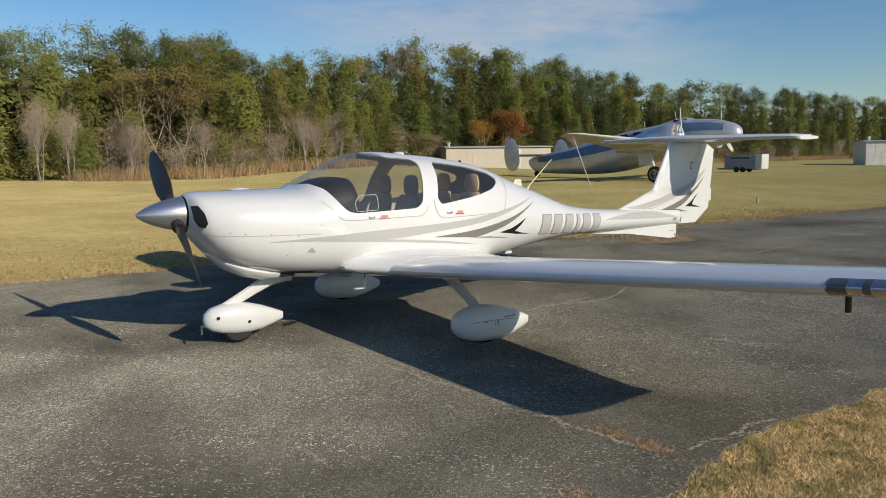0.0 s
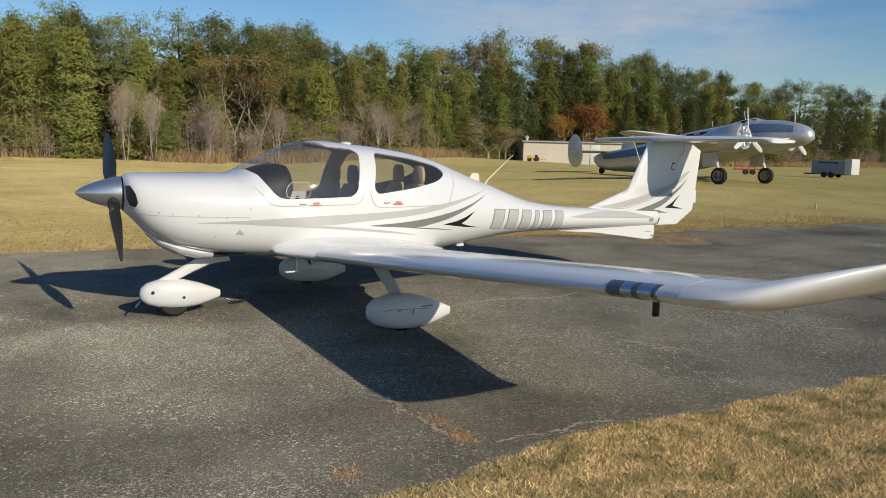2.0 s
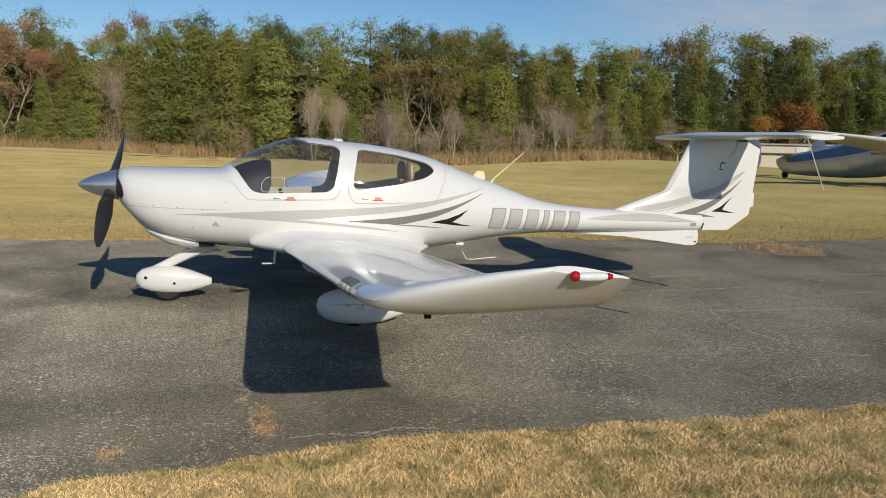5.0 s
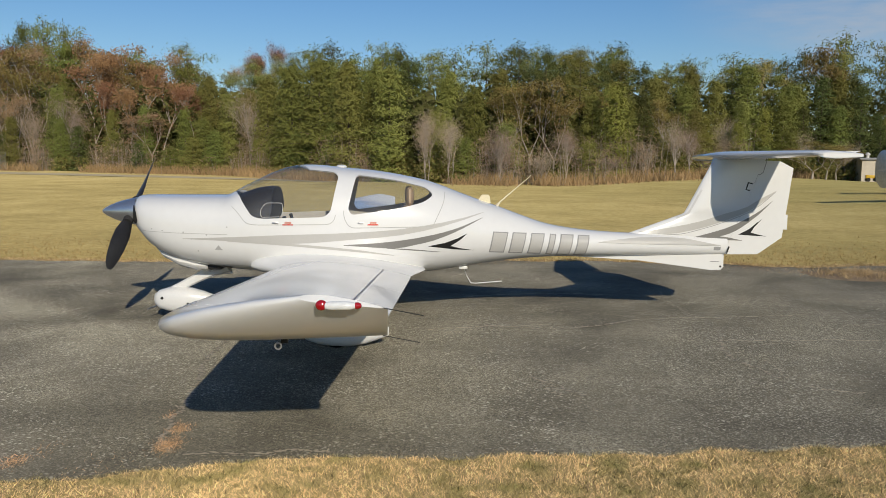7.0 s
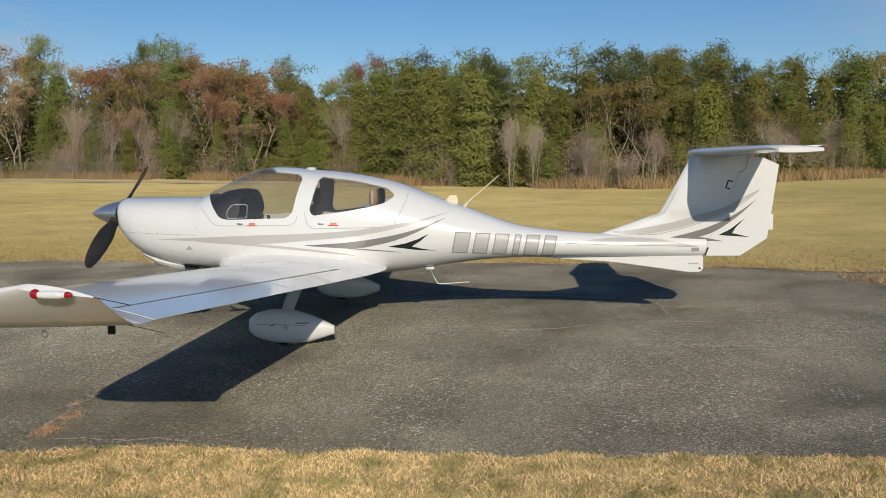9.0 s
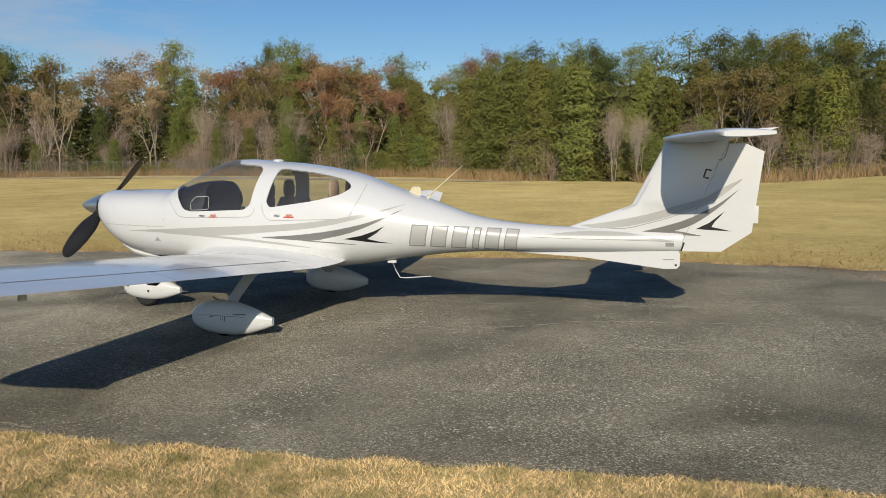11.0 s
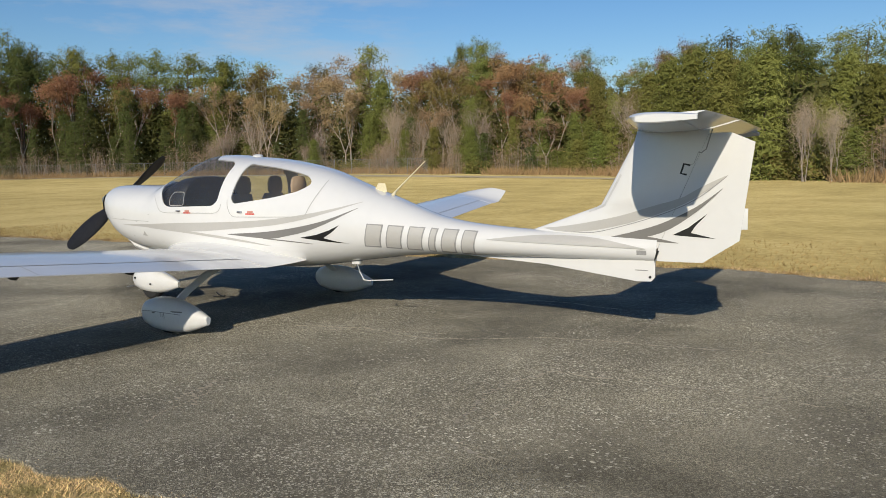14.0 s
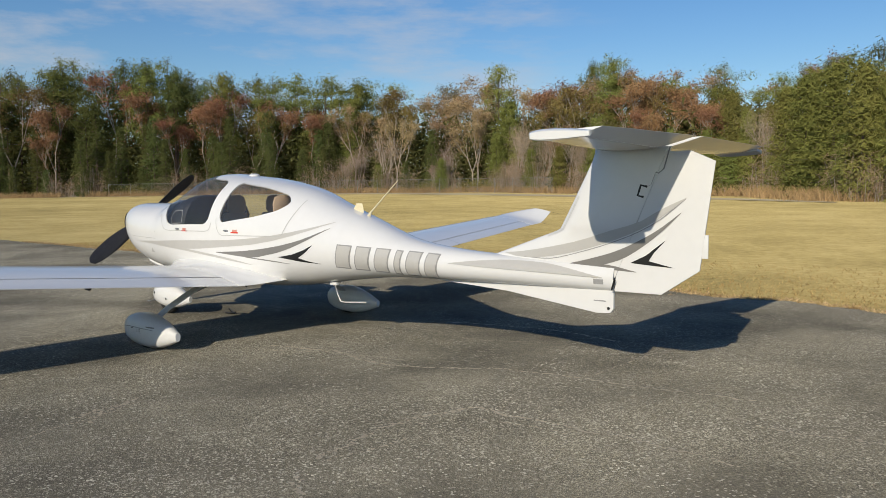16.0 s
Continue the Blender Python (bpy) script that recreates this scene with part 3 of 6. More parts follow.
decal("chevron", [(3.645, 0.925), (3.83, 0.958), (3.97, 1.005), (4.085, 1.06), (4.0, 0.985), (3.9, 0.925), (4.02, 0.895), (4.17, 0.872), (3.95, 0.885), (3.8, 0.905)], BLACK, plane, on_fus, 0.03, "black arrow marking")
for xa, w_ in ((4.335, 0.175), (4.56, 0.165), (4.78, 0.16), (5.0, 0.075), (5.13, 0.155), (5.335, 0.14)):
    za = 0.845 - 0.05 * (xa - 4.335)
    decal("marking_bar", [(xa, za), (xa + w_, za - 0.008), (xa + w_ + 0.045, za + 0.225), (xa + 0.045, za + 0.233)], SEAM, plane, on_fus, 0.03, "grey slanted marking bar")
    decal("marking_bar", [(xa + 0.016, za + 0.012), (xa + w_ - 0.01, za + 0.005), (xa + w_ + 0.03, za + 0.213), (xa + 0.056, za + 0.221)], GREY_L, plane, lambda x, z: fus_at(x, fus_ang(x, z), -0.006), 0.03, "grey slanted marking bar")


# ---- spinner, propeller ----
spinner = part("spinner", lathe([(0.0, 0.001), (0.01, 0.018), (0.05, 0.047), (0.1, 0.073), (0.17, 0.102), (0.25, 0.127), (0.33, 0.147), (0.4, 0.158), (0.405, 0.15)], (0, 0, 1.262)), CHROME, plane, "polished aluminium spinner cone")


def blade(root, tip_dir, length, name):
    """A twisted, tapered propeller blade from the hub."""
    d = Vector(tip_dir).normalized()
    fwd = Vector((1, 0, 0))
    side = d.cross(fwd).normalized()
    rings = []
    for f, w, th, tw in [(0.08, 0.045, 0.045, 60), (0.16, 0.05, 0.04, 58), (0.24, 0.085, 0.03, 52), (0.4, 0.125, 0.022, 42), (0.6, 0.135, 0.015, 32), (0.78, 0.122, 0.011, 26), (0.9, 0.10, 0.008, 22), (0.97, 0.07, 0.006, 20), (1.0, 0.02, 0.004, 20)]:
        c = Vector(root) + d * length * f
        a = radians(tw)
        u = side * math.cos(a) - fwd * math.sin(a)
        v = d.cross(u)
        rings.append([c + u * w * 0.72 * math.cos(k * math.tau / 14) + v * th * 0.8 * math.sin(k * math.tau / 14) for k in range(14)])
    return part(name, loft(rings), PROPBLK, plane, "satin black propeller blade")


HUB = Vector((0.33, 0, 1.262))
PROP = Vector((0.02, 0.76, 0.55))
blade(HUB, PROP, 0.94, "propeller_blade")
blade(HUB, -PROP, 0.94, "propeller_blade")
part("hub_collar", tube([HUB - PROP * 0.1, HUB - PROP * 0.22], 0.055, 16), RUBBER, plane, "black blade collar")
part("hub_collar", tube([HUB + PROP * 0.1, HUB + PROP * 0.22], 0.055, 16), RUBBER, plane, "black blade collar")


# ---- wings ----
def naca(f, t):
    f = max(f, 0.0)
    return 5 * t * (0.2969 * math.sqrt(f) - 0.126 * f - 0.3516 * f * f + 0.2843 * f ** 3 - 0.1015 * f ** 4)


def foil(c0, c1, t, camber=0.02, n=18):
    """A closed outline of an aerofoil between two fractions of the chord: (along, up)."""
    fs = [c0 + (c1 - c0) * 0.5 * (1 - math.cos(math.pi * i / n)) for i in range(n + 1)]
    cam = lambda f: camber * 4 * f * (1 - f)
    up = [(f, cam(f) + naca(f, t)) for f in fs]
    lo = [(f, cam(f) - naca(f, t)) for f in reversed(fs)]
    if c0 == 0:
        lo = lo[:-1]
    return up + lo


def wing_at(y):
    """Leading edge, trailing edge and height of the wing's chord line, with dihedral."""
    return 2.06 + 0.042 * max(0, y - 1.0), 3.46 - 0.05 * max(0, y - 1.0), 0.572 + 0.085 * y


def wing_ring(y, c0, c1, side, t=0.14, le=None, z=None, te=None, tilt=0.0):
    l, r, h = wing_at(y)
    l, h, r = (l if le is None else le), (h if z is None else z), (r if te is None else te)
    ch = r - l
    out = []
    for f, g in foil(c0, c1, t):
        up = g * ch
        out.append(Vector((l + f * ch, side * (0.93 if side > 0 else 1.0) * (y + up * -math.sin(tilt)), h + up * math.cos(tilt) + 0.045 * (1 - f))))
    return out


for side in (-1, 1):
    wing = part("wing", loft([wing_ring(y, 0, 0.79, side) for y in (0.85, 1.6, 2.6, 3.6, 4.6, 5.45)]), WHITE, plane)
    part("flap", loft([wing_ring(y, 0.797, 1, side) for y in (0.86, 2.0, 3.229)]), WHITE, wing)
    part("aileron", loft([wing_ring(y, 0.797, 1, side) for y in (3.231, 4.4, 5.44)]), WHITE, wing)
    part("hinge_gap", loft([wing_ring(y, 0.785, 0.802, side, t=0.125) for y in (0.87, 3.2, 5.44)]), SEAM, wing, "dark hinge gap")
    part("winglet", loft([wing_ring(5.453, 0, 1, side), wing_ring(5.58, 0, 1, side, tilt=0.1, le=2.262, te=3.262), wing_ring(5.70, 0, 1, side, le=2.30, z=1.06, tilt=0.3, te=3.27), wing_ring(5.79, 0, 1, side, le=2.38, z=1.098, tilt=0.45, te=3.272, t=0.13),
                          wing_ring(5.88, 0, 1, side, le=2.53, z=1.148, tilt=0.55, te=3.274, t=0.12), wing_ring(5.965, 0, 1, side, le=2.74, z=1.198, tilt=0.58, te=3.275, t=0.11), wing_ring(6.02, 0, 1, side, le=2.93, z=1.232, tilt=0.58, te=3.275, t=0.1)]), WHITE, wing)
    part("wing_root_fairing", loft([wing_ring(0.848, 0, 1, side), wing_ring(0.76, 0, 1, side, t=0.136, le=1.98, te=3.50, z=0.65), wing_ring(0.68, 0, 1, side, t=0.13, le=1.92, te=3.54, z=0.655), wing_ring(0.61, 0, 1, side, t=0.126, le=1.83, te=3.59, z=0.665),
                                    wing_ring(0.54, 0, 1, side, t=0.124, le=1.74, te=3.62, z=0.672), wing_ring(0.3, 0, 1, side, t=0.115, le=1.7, te=3.6, z=0.675)]), WHITE, wing)


def wing_top(y, f):
    """A height on the upper skin, at a fraction of the chord."""
    l, r, h = wing_at(y)
    return l + f * (r - l), h + (0.02 * 4 * f * (1 - f) + naca(f, 0.14)) * (r - l) + 0.045 * (1 - f) + 0.002


for side in (-1, 1):
    sy = side * (0.93 if side > 0 else 1.0)
    ys_ = axis_steps([(0.88, 5.44, 0.2)])
    vs_ = [Vector((wing_top(y, f)[0], sy * y, wing_top(y, f)[1])) for y in ys_ for f in (0.7885, 0.7965)]
    raw("hinge_line", vs_, [(2 * i, 2 * i + 1, 2 * i + 3, 2 * i + 2) for i in range(len(ys_) - 1)], SEAM, plane, "thin dark hinge line")
    fs_ = [0.80 + 0.19 * i / 6 for i in range(7)]
    vs_ = [Vector((wing_top(y, f)[0], sy * y, wing_top(y, f)[1])) for f in fs_ for y in (3.226, 3.234)]
    raw("flap_gap", vs_, [(2 * i, 2 * i + 1, 2 * i + 3, 2 * i + 2) for i in range(6)], SEAM, plane, "thin dark gap beside the flap")
    for y in (2.3, 3.35):
        zb = wing_at(y)[2]
        part("hinge_bracket", loft([[Vector((x, sy * y + d, z)) for d, z in ((-0.008, zb + 0.0), (0.008, zb + 0.0), (0.008, b), (-0.008, b))] for x, b in ((3.14, zb - 0.005), (3.17, zb - 0.03), (3.24, zb - 0.034), (3.27, zb - 0.01))]), BLACK, plane, "black hinge bracket under the wing")


# ---- tail ----
def fin_le(z):
    return lerp_table([(0.9, 5.6), (1.043, 6.03), (1.27, 6.66), (1.3, 6.685), (1.6, 6.845), (1.86, 6.98), (1.95, 7.02)], z)[0] if z > 1.27 else 6.03 + (z - 1.043) * 2.79


def fin_hinge(z):
    return 7.185 + (z - 0.88) * 0.416


def fin_te(z):
    rows = [(0.79, 7.57), (0.99, 7.865), (1.81, 7.968), (1.895, 7.78)]
    for a, b in zip(rows, rows[1:]):
        if z <= b[0]:
            return a[1] + (b[1] - a[1]) * max(0, (z - a[0])) / (b[0] - a[0])
    return rows[-1][1]


def fin_half(x, z):
    l, r = fin_le(z), 7.97
    return max(0.0015, naca((x - l) / (r - l), 0.10 if z > 1.27 else 0.085) * min(1.25, r - l))


def fin_ring(z, x0, x1, n=16):
    xs = [x0 + (x1 - x0) * 0.5 * (1 - math.cos(math.pi * i / n)) for i in range(n + 1)]
    return [Vector((x, -fin_half(x, z), z)) for x in xs] + [Vector((x, fin_half(x, z), z)) for x in reversed(xs)]


fin = part("fin", loft([fin_ring(z, fin_le(z), fin_hinge(z) - 0.0012) for z in (0.9, 1.0, 1.05, 1.1, 1.18, 1.26, 1.28, 1.35, 1.5, 1.7, 1.86, 1.93)]), WHITE, plane)
rudder = part("rudder", loft([fin_ring(z, max(7.19, fin_hinge(z) + 0.0012), fin_te(z)) for z in (0.792, 0.85, 0.92, 0.99, 1.2, 1.5, 1.7, 1.81, 1.85, 1.893)]), WHITE, plane)
part("trim_tab", box(7.86, 7.926, -0.004, 0.004, 1.085, 1.262, 0.002), WHITE, rudder)
part("ventral_fin", loft([[Vector((x, s * w, z)) for s, z in ((-1, 0.83), (-1, b), (1, b), (1, 0.83))] for x, b, w in ((5.35, 0.765, 0.02), (6.16, 0.716, 0.022), (6.7, 0.645, 0.022), (7.02, 0.602, 0.02), (7.14, 0.607, 0.015), (7.17, 0.64, 0.012))]), WHITE, plane)


def stab_ring(y, c0, c1, side, up=0.0, droop=0.0, thick=0.115):
    f = abs(y) / 1.64
    l, r = 6.975 + 0.33 * f + 0.08 * f ** 10, 7.84
    ch = r - l
    out = []
    for a, g in foil(c0, c1, thick, 0.0, 12):
        x, z = l + a * ch, 1.952 + g * ch - (droop if g < 0 else droop * 0.25)
        if c0 > 0:
            hx = l + c0 * ch
            z += (x - hx) * math.sin(up)
        out.append(Vector((x, side * y, z)))
    return out


stab = part("tailplane", loft([stab_ring(y, 0, 0.66, s) for y, s in ((1.56, -1), (1.3, -1), (0.5, -1), (0.0, 1), (0.5, 1), (1.3, 1), (1.56, 1))]), WHITE, plane)
for side in (-1, 1):
    part("tailplane_tip", loft([stab_ring(1.562, 0, 0.90, side), stab_ring(1.61, 0, 0.92, side, droop=0.012), stab_ring(1.645, 0, 0.93, side, droop=0.03, thick=0.095), stab_ring(1.655, 0.02, 0.92, side, droop=0.03, thick=0.06)]), WHITE, stab)
    part("elevator", loft([stab_ring(y, 0.668, 1, side, 0.16) for y in (0.06, 0.6, 1.2, 1.555)]), WHITE, stab)
part("tail_fairing", loft([fin_ring(z, fin_le(z) - d, fin_hinge(z) - 0.01) for z, d in ((1.84, 0.0), (1.90, 0.01), (1.925, 0.02))]), WHITE, stab)


def on_fin(x, z):
    return Vector((x, -fin_half(x, z) - 0.003, z))


decal("stripe", band(curve_pts([(6.721, 0.982), (6.943, 1.036), (7.196, 1.113), (7.405, 1.21), (7.57, 1.308), (7.724, 1.428)]), curve_pts([(6.721, 0.978), (6.95, 0.978), (7.11, 1.006), (7.262, 1.058), (7.407, 1.145), (7.571, 1.275), (7.724, 1.424)])), GREY_D, fin, on_fin, label="dark grey swoosh stripe")
decal("stripe", band(curve_pts([(6.86, 0.977), (7.1, 1.004), (7.371, 0.958)]), curve_pts([(6.86, 0.968), (7.1, 0.964), (7.371, 0.954)])), GREY_D, fin, on_fin, label="dark grey swoosh stripe")
decal("chevron", [(7.322, 1.026), (7.451, 1.091), (7.533, 1.157), (7.609, 1.215), (7.514, 1.113), (7.473, 1.048), (7.675, 1.003), (7.474, 1.015)], BLACK, rudder, on_fin, 0.03, "black arrow marking")
decal("stripe", band(curve_pts([(6.14, 1.06), (6.3, 1.075), (6.557, 1.118), (6.876, 1.188), (7.149, 1.275), (7.401, 1.351), (7.566, 1.448), (7.762, 1.54)]), curve_pts([(6.14, 1.056), (6.3, 1.03), (6.559, 1.04), (6.878, 1.105), (7.152, 1.19), (7.403, 1.29), (7.568, 1.385), (7.762, 1.535)])), GREY_L, fin, on_fin, label="light grey swoosh stripe")
line_decal("pinstripe", curve_pts([(6.35, 1.035), (6.6, 1.028), (6.878, 1.092), (7.152, 1.177), (7.403, 1.277), (7.568, 1.374), (7.755, 1.528)], 16), 0.006, SEAM, fin, on_fin)


# ---- landing gear ----
def pod(name, nose, tail, y, zc, hw, hh, parent, label=""):
    """A teardrop wheel fairing with a blunt cut tail."""
    L = tail - nose
    rings = []
    for f, w, up, dn in [(0.0, 0.05, 0.05, 0.05), (0.02, 0.42, 0.42, 0.40), (0.09, 0.74, 0.72, 0.70), (0.22, 0.93, 0.93, 0.90), (0.38, 1.0, 1.0, 1.0), (0.55, 0.95, 0.93, 1.0), (0.72, 0.74, 0.7, 0.86), (0.86, 0.50, 0.44, 0.62), (0.97, 0.26, 0.20, 0.40), (1.0, 0.2, 0.14, 0.34)]:
        ring = []
        for k in range(24):
            a = k * math.tau / 24
            c, s = math.cos(a), math.sin(a)
            ring.append(Vector((nose + L * f, y + hw * w * math.copysign(abs(c) ** 0.85, c), zc - 0.02 * f + (hh * up if s > 0 else hh * dn) * math.copysign(abs(s) ** 0.85, s))))
        rings.append(ring)
    return part(name, loft(rings), WHITE2, parent, label)


def wheel(x, y, r, w, parent):
    t = part("tyre", lathe([(-w * 0.5, r * 0.55), (-w * 0.5, r * 0.82), (-w * 0.36, r * 0.95), (-w * 0.15, r), (w * 0.15, r), (w * 0.36, r * 0.95), (w * 0.5, r * 0.82), (w * 0.5, r * 0.55)], (x, y, r + 0.02), "y", 32), RUBBER, parent, "black rubber tyre")
    part("rim", lathe([(-w * 0.42, 0.02), (-w * 0.42, r * 0.5), (-w * 0.5, r * 0.56), (w * 0.5, r * 0.56), (w * 0.42, r * 0.5), (w * 0.42, 0.02)], (x, y, r + 0.02), "y", 24), STEEL, t)


for side in (-1, 1):
    y = side * 1.43
    pant = pod("wheel_fairing", 2.36, 3.235, y, 0.215, 0.14, 0.172, plane, "white teardrop wheel fairing")
    wheel(2.72, y, 0.16, 0.13, plane)
    hexa = ((-1, 0), (-0.5, 1), (0.5, 1), (1, 0), (0.5, -1), (-0.5, -1))
    part("gear_leg", loft([[Vector((2.72 + a * 0.075 * k, side * yy, z + b * 0.02 * k)) for a, b in hexa] for yy, z, k in ((0.5, 0.66, 1.1), (0.9, 0.55, 1.0), (1.2, 0.4, 0.9), (1.38, 0.28, 0.8))]), WHITE2, plane, "white spring gear leg")
    on_pod = lambda x, z: Vector((x, y + side * (0.004 + 0.14 * math.sqrt(max(0.02, 1 - abs((x - 2.69) / 0.46) ** 2.4 - abs((z - 0.205) / 0.2) ** 2.4))), z))
    for pts_ in ([(2.47, 0.245), (2.6, 0.252), (2.8, 0.246), (2.98, 0.236)], [(2.74, 0.243), (2.74, 0.20), (2.765, 0.20), (2.765, 0.243)]):
        vs_ = [on_pod(a, b + d) if pts_[0][0] < 2.5 else on_pod(a + d, b) for d in (-0.003, 0.003) for a, b in pts_]
        raw("pod_seam", vs_, [(i, i + 1, len(pts_) + i + 1, len(pts_) + i) for i in range(len(pts_) - 1)], SEAM, pant)
nose_pant = pod("wheel_fairing", 0.545, 1.325, -0.0, 0.262, 0.115, 0.15, plane, "white teardrop nose wheel fairing")
wheel(0.87, 0.0, 0.165, 0.12, plane)
part("nose_gear_leg", loft([[Vector((x - a * w * 0.5, b * w * 0.6, z + a * w * 0.85)) for a, b in ((-1, 0), (-0.7, 0.8), (0, 1), (0.7, 0.8), (1, 0), (0.7, -0.8), (0, -1), (-0.7, -0.8))] for x, z, w in ((1.36, 0.68, 0.15), (1.30, 0.635, 0.10), (1.20, 0.585, 0.066), (1.05, 0.51, 0.054), (0.88, 0.425, 0.048), (0.70, 0.34, 0.042), (0.63, 0.31, 0.036))]), WHITE2, plane, "white angled nose leg")
part("chin_fairing", loft([[Vector((x, w * math.cos(k * math.tau / 20), z + h * math.sin(k * math.tau / 20))) for k in range(20)] for x, z, w, h in ((0.60, 0.89, 0.10, 0.02), (0.72, 0.80, 0.23, 0.055), (0.9, 0.73, 0.29, 0.085), (1.08, 0.69, 0.29, 0.09), (1.20, 0.675, 0.275, 0.085), (1.215, 0.675, 0.26, 0.075))]), WHITE, plane)


# ---- forest ----
def leaf_mat(name, col, var=0.35, sheen=0.25, patch=None, size=2.6):
    m = bpy.data.materials.new(name)
    m.use_nodes = True
    nt = m.node_tree
    nt.nodes.clear()
    out, mix = nt.nodes.new("ShaderNodeOutputMaterial"), nt.nodes.new("ShaderNodeMixShader")
    df, tr = nt.nodes.new("ShaderNodeBsdfDiffuse"), nt.nodes.new("ShaderNodeBsdfTranslucent")
    df.inputs["Roughness"].default_value = 1.0
    ge, oi = nt.nodes.new("ShaderNodeNewGeometry"), nt.nodes.new("ShaderNodeObjectInfo")
    hs = nt.nodes.new("ShaderNodeHueSaturation")
    m1, m2, m3 = (nt.nodes.new("ShaderNodeMapRange") for _ in range(3))
    m1.inputs["To Min"].default_value, m1.inputs["To Max"].default_value = 1 - var, 1 + var
    m2.inputs["To Min"].default_value, m2.inputs["To Max"].default_value = 0.8, 1.2
    m3.inputs["To Min"].default_value, m3.inputs["To Max"].default_value = 0.475, 0.515
    mu = nt.nodes.new("ShaderNodeMath")
    mu.operation = "MULTIPLY"
    nt.links.new(ge.outputs["Random Per Island"], m1.inputs["Value"])
    nt.links.new(oi.outputs["Random"], m2.inputs["Value"]), nt.links.new(oi.outputs["Random"], m3.inputs["Value"])
    nt.links.new(m1.outputs[0], mu.inputs[0]), nt.links.new(m2.outputs[0], mu.inputs[1])
    nt.links.new(mu.outputs[0], hs.inputs["Value"]), nt.links.new(m3.outputs[0], hs.inputs["Hue"])
    hs.inputs["Color"].default_value = (*col, 1)
    if patch:
        for mm in (m2, m3):
            mm.inputs["To Min"].default_value = mm.inputs["To Max"].default_value = 1.0 if mm is m2 else 0.5
        co, no, rp, mc = (nt.nodes.new(k) for k in ("ShaderNodeTexCoord", "ShaderNodeTexNoise", "ShaderNodeMapRange", "ShaderNodeMix"))
        no.inputs["Scale"].default_value, no.inputs["Detail"].default_value = size, 5.0
        rp.inputs["From Min"].default_value, rp.inputs["From Max"].default_value = 0.46, 0.66
        mc.data_type, mc.inputs["A"].default_value, mc.inputs["B"].default_value = "RGBA", (*col, 1), (*patch, 1)
        nt.links.new(co.outputs["Object"], no.inputs["Vector"]), nt.links.new(no.outputs["Fac"], rp.inputs["Value"])
        nt.links.new(rp.outputs["Result"], mc.inputs["Factor"]), nt.links.new(mc.outputs["Result"], hs.inputs["Color"])
    mix.inputs["Fac"].default_value = sheen
    for n in (df, tr):
        nt.links.new(hs.outputs["Color"], n.inputs["Color"])
    nt.links.new(df.outputs[0], mix.inputs[1]), nt.links.new(tr.outputs[0], mix.inputs[2])
    nt.links.new(mix.outputs[0], out.inputs["Surface"])
    return m


PINE_A = leaf_mat("pine_needles", (0.210, 0.230, 0.066), 0.22)
PINE_B = leaf_mat("pine_needles_olive", (0.255, 0.256, 0.074), 0.22)
PINE_D = leaf_mat("pine_needles_dark", (0.128, 0.150, 0.052), 0.22)
PINE_Y = leaf_mat("pine_needles_yellow", (0.27, 0.275, 0.070), 0.2)
# needles of the woods' depth: the shade between trees is put into the darker colour
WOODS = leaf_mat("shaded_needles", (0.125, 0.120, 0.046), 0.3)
STRAW = leaf_mat("straw_grass", (0.82, 0.63, 0.36), 0.85, 0.3, (0.35, 0.315, 0.135), 4.0)
STRAW_F = leaf_mat("straw_grass_far", (0.47, 0.345, 0.15), 0.35, 0.2, (0.36, 0.245, 0.10))
RUSSET = leaf_mat("russet_leaves", (0.35, 0.205, 0.11), 0.25)
ORANGE = leaf_mat("orange_leaves", (0.34, 0.175, 0.05))
OLIVE = leaf_mat("turning_leaves", (0.26, 0.205, 0.075))
TAWNY = leaf_mat("tawny_leaves", (0.39, 0.28, 0.16), 0.25)
TWIG = leaf_mat("bare_twigs", (0.44, 0.345, 0.255), 0.25, 0.05)
BRUSH = leaf_mat("brown_brush", (0.37, 0.275, 0.18), 0.3, 0.1)
SHRUB = leaf_mat("olive_shrub", (0.26, 0.215, 0.075), 0.4, 0.2, (0.19, 0.225, 0.06))
rng = np.random.default_rng(11)


def tufts(centres, spread, per, length, width, flat=0.6, lift=0.25):
    """Small pointed blades in clumps round the centres, as verts and triangles."""
    c = np.repeat(np.asarray(centres), per, axis=0)
    n = len(c)
    c = c + rng.normal(0, 1, (n, 3)) * np.asarray(spread) * (1, 1, flat)
    d = rng.normal(0, 1, (n, 3))
    d[:, 2] = d[:, 2] * 0.7 + lift
    d /= np.linalg.norm(d, axis=1)[:, None]
    s = np.cross(d, rng.normal(0, 1, (n, 3)))
    s /= np.linalg.norm(s, axis=1)[:, None]
    ln = length * rng.uniform(0.6, 1.3, (n, 1))
    v = np.empty((n, 3, 3))
    v[:, 0], v[:, 1], v[:, 2] = c - s * width / 2 - d * ln * 0.4, c + s * width / 2 - d * ln * 0.4, c + d * ln * 0.6
    return v.reshape(-1, 3), np.arange(3 * n).reshape(-1, 3)


def tri_object(name, v, f, material, parent=None, label=""):
    me = bpy.data.meshes.new(name)
    me.vertices.add(len(v)), me.loops.add(f.size), me.polygons.add(len(f))
    me.vertices.foreach_set("co", np.ascontiguousarray(v, dtype=np.float32).ravel())
    me.loops.foreach_set("vertex_index", np.ascontiguousarray(f, dtype=np.int32).ravel())
    me.polygons.foreach_set("loop_start", np.arange(0, f.size, 3, dtype=np.int32))
    me.update(calc_edges=True)
    return link(name, me, material, parent, label)


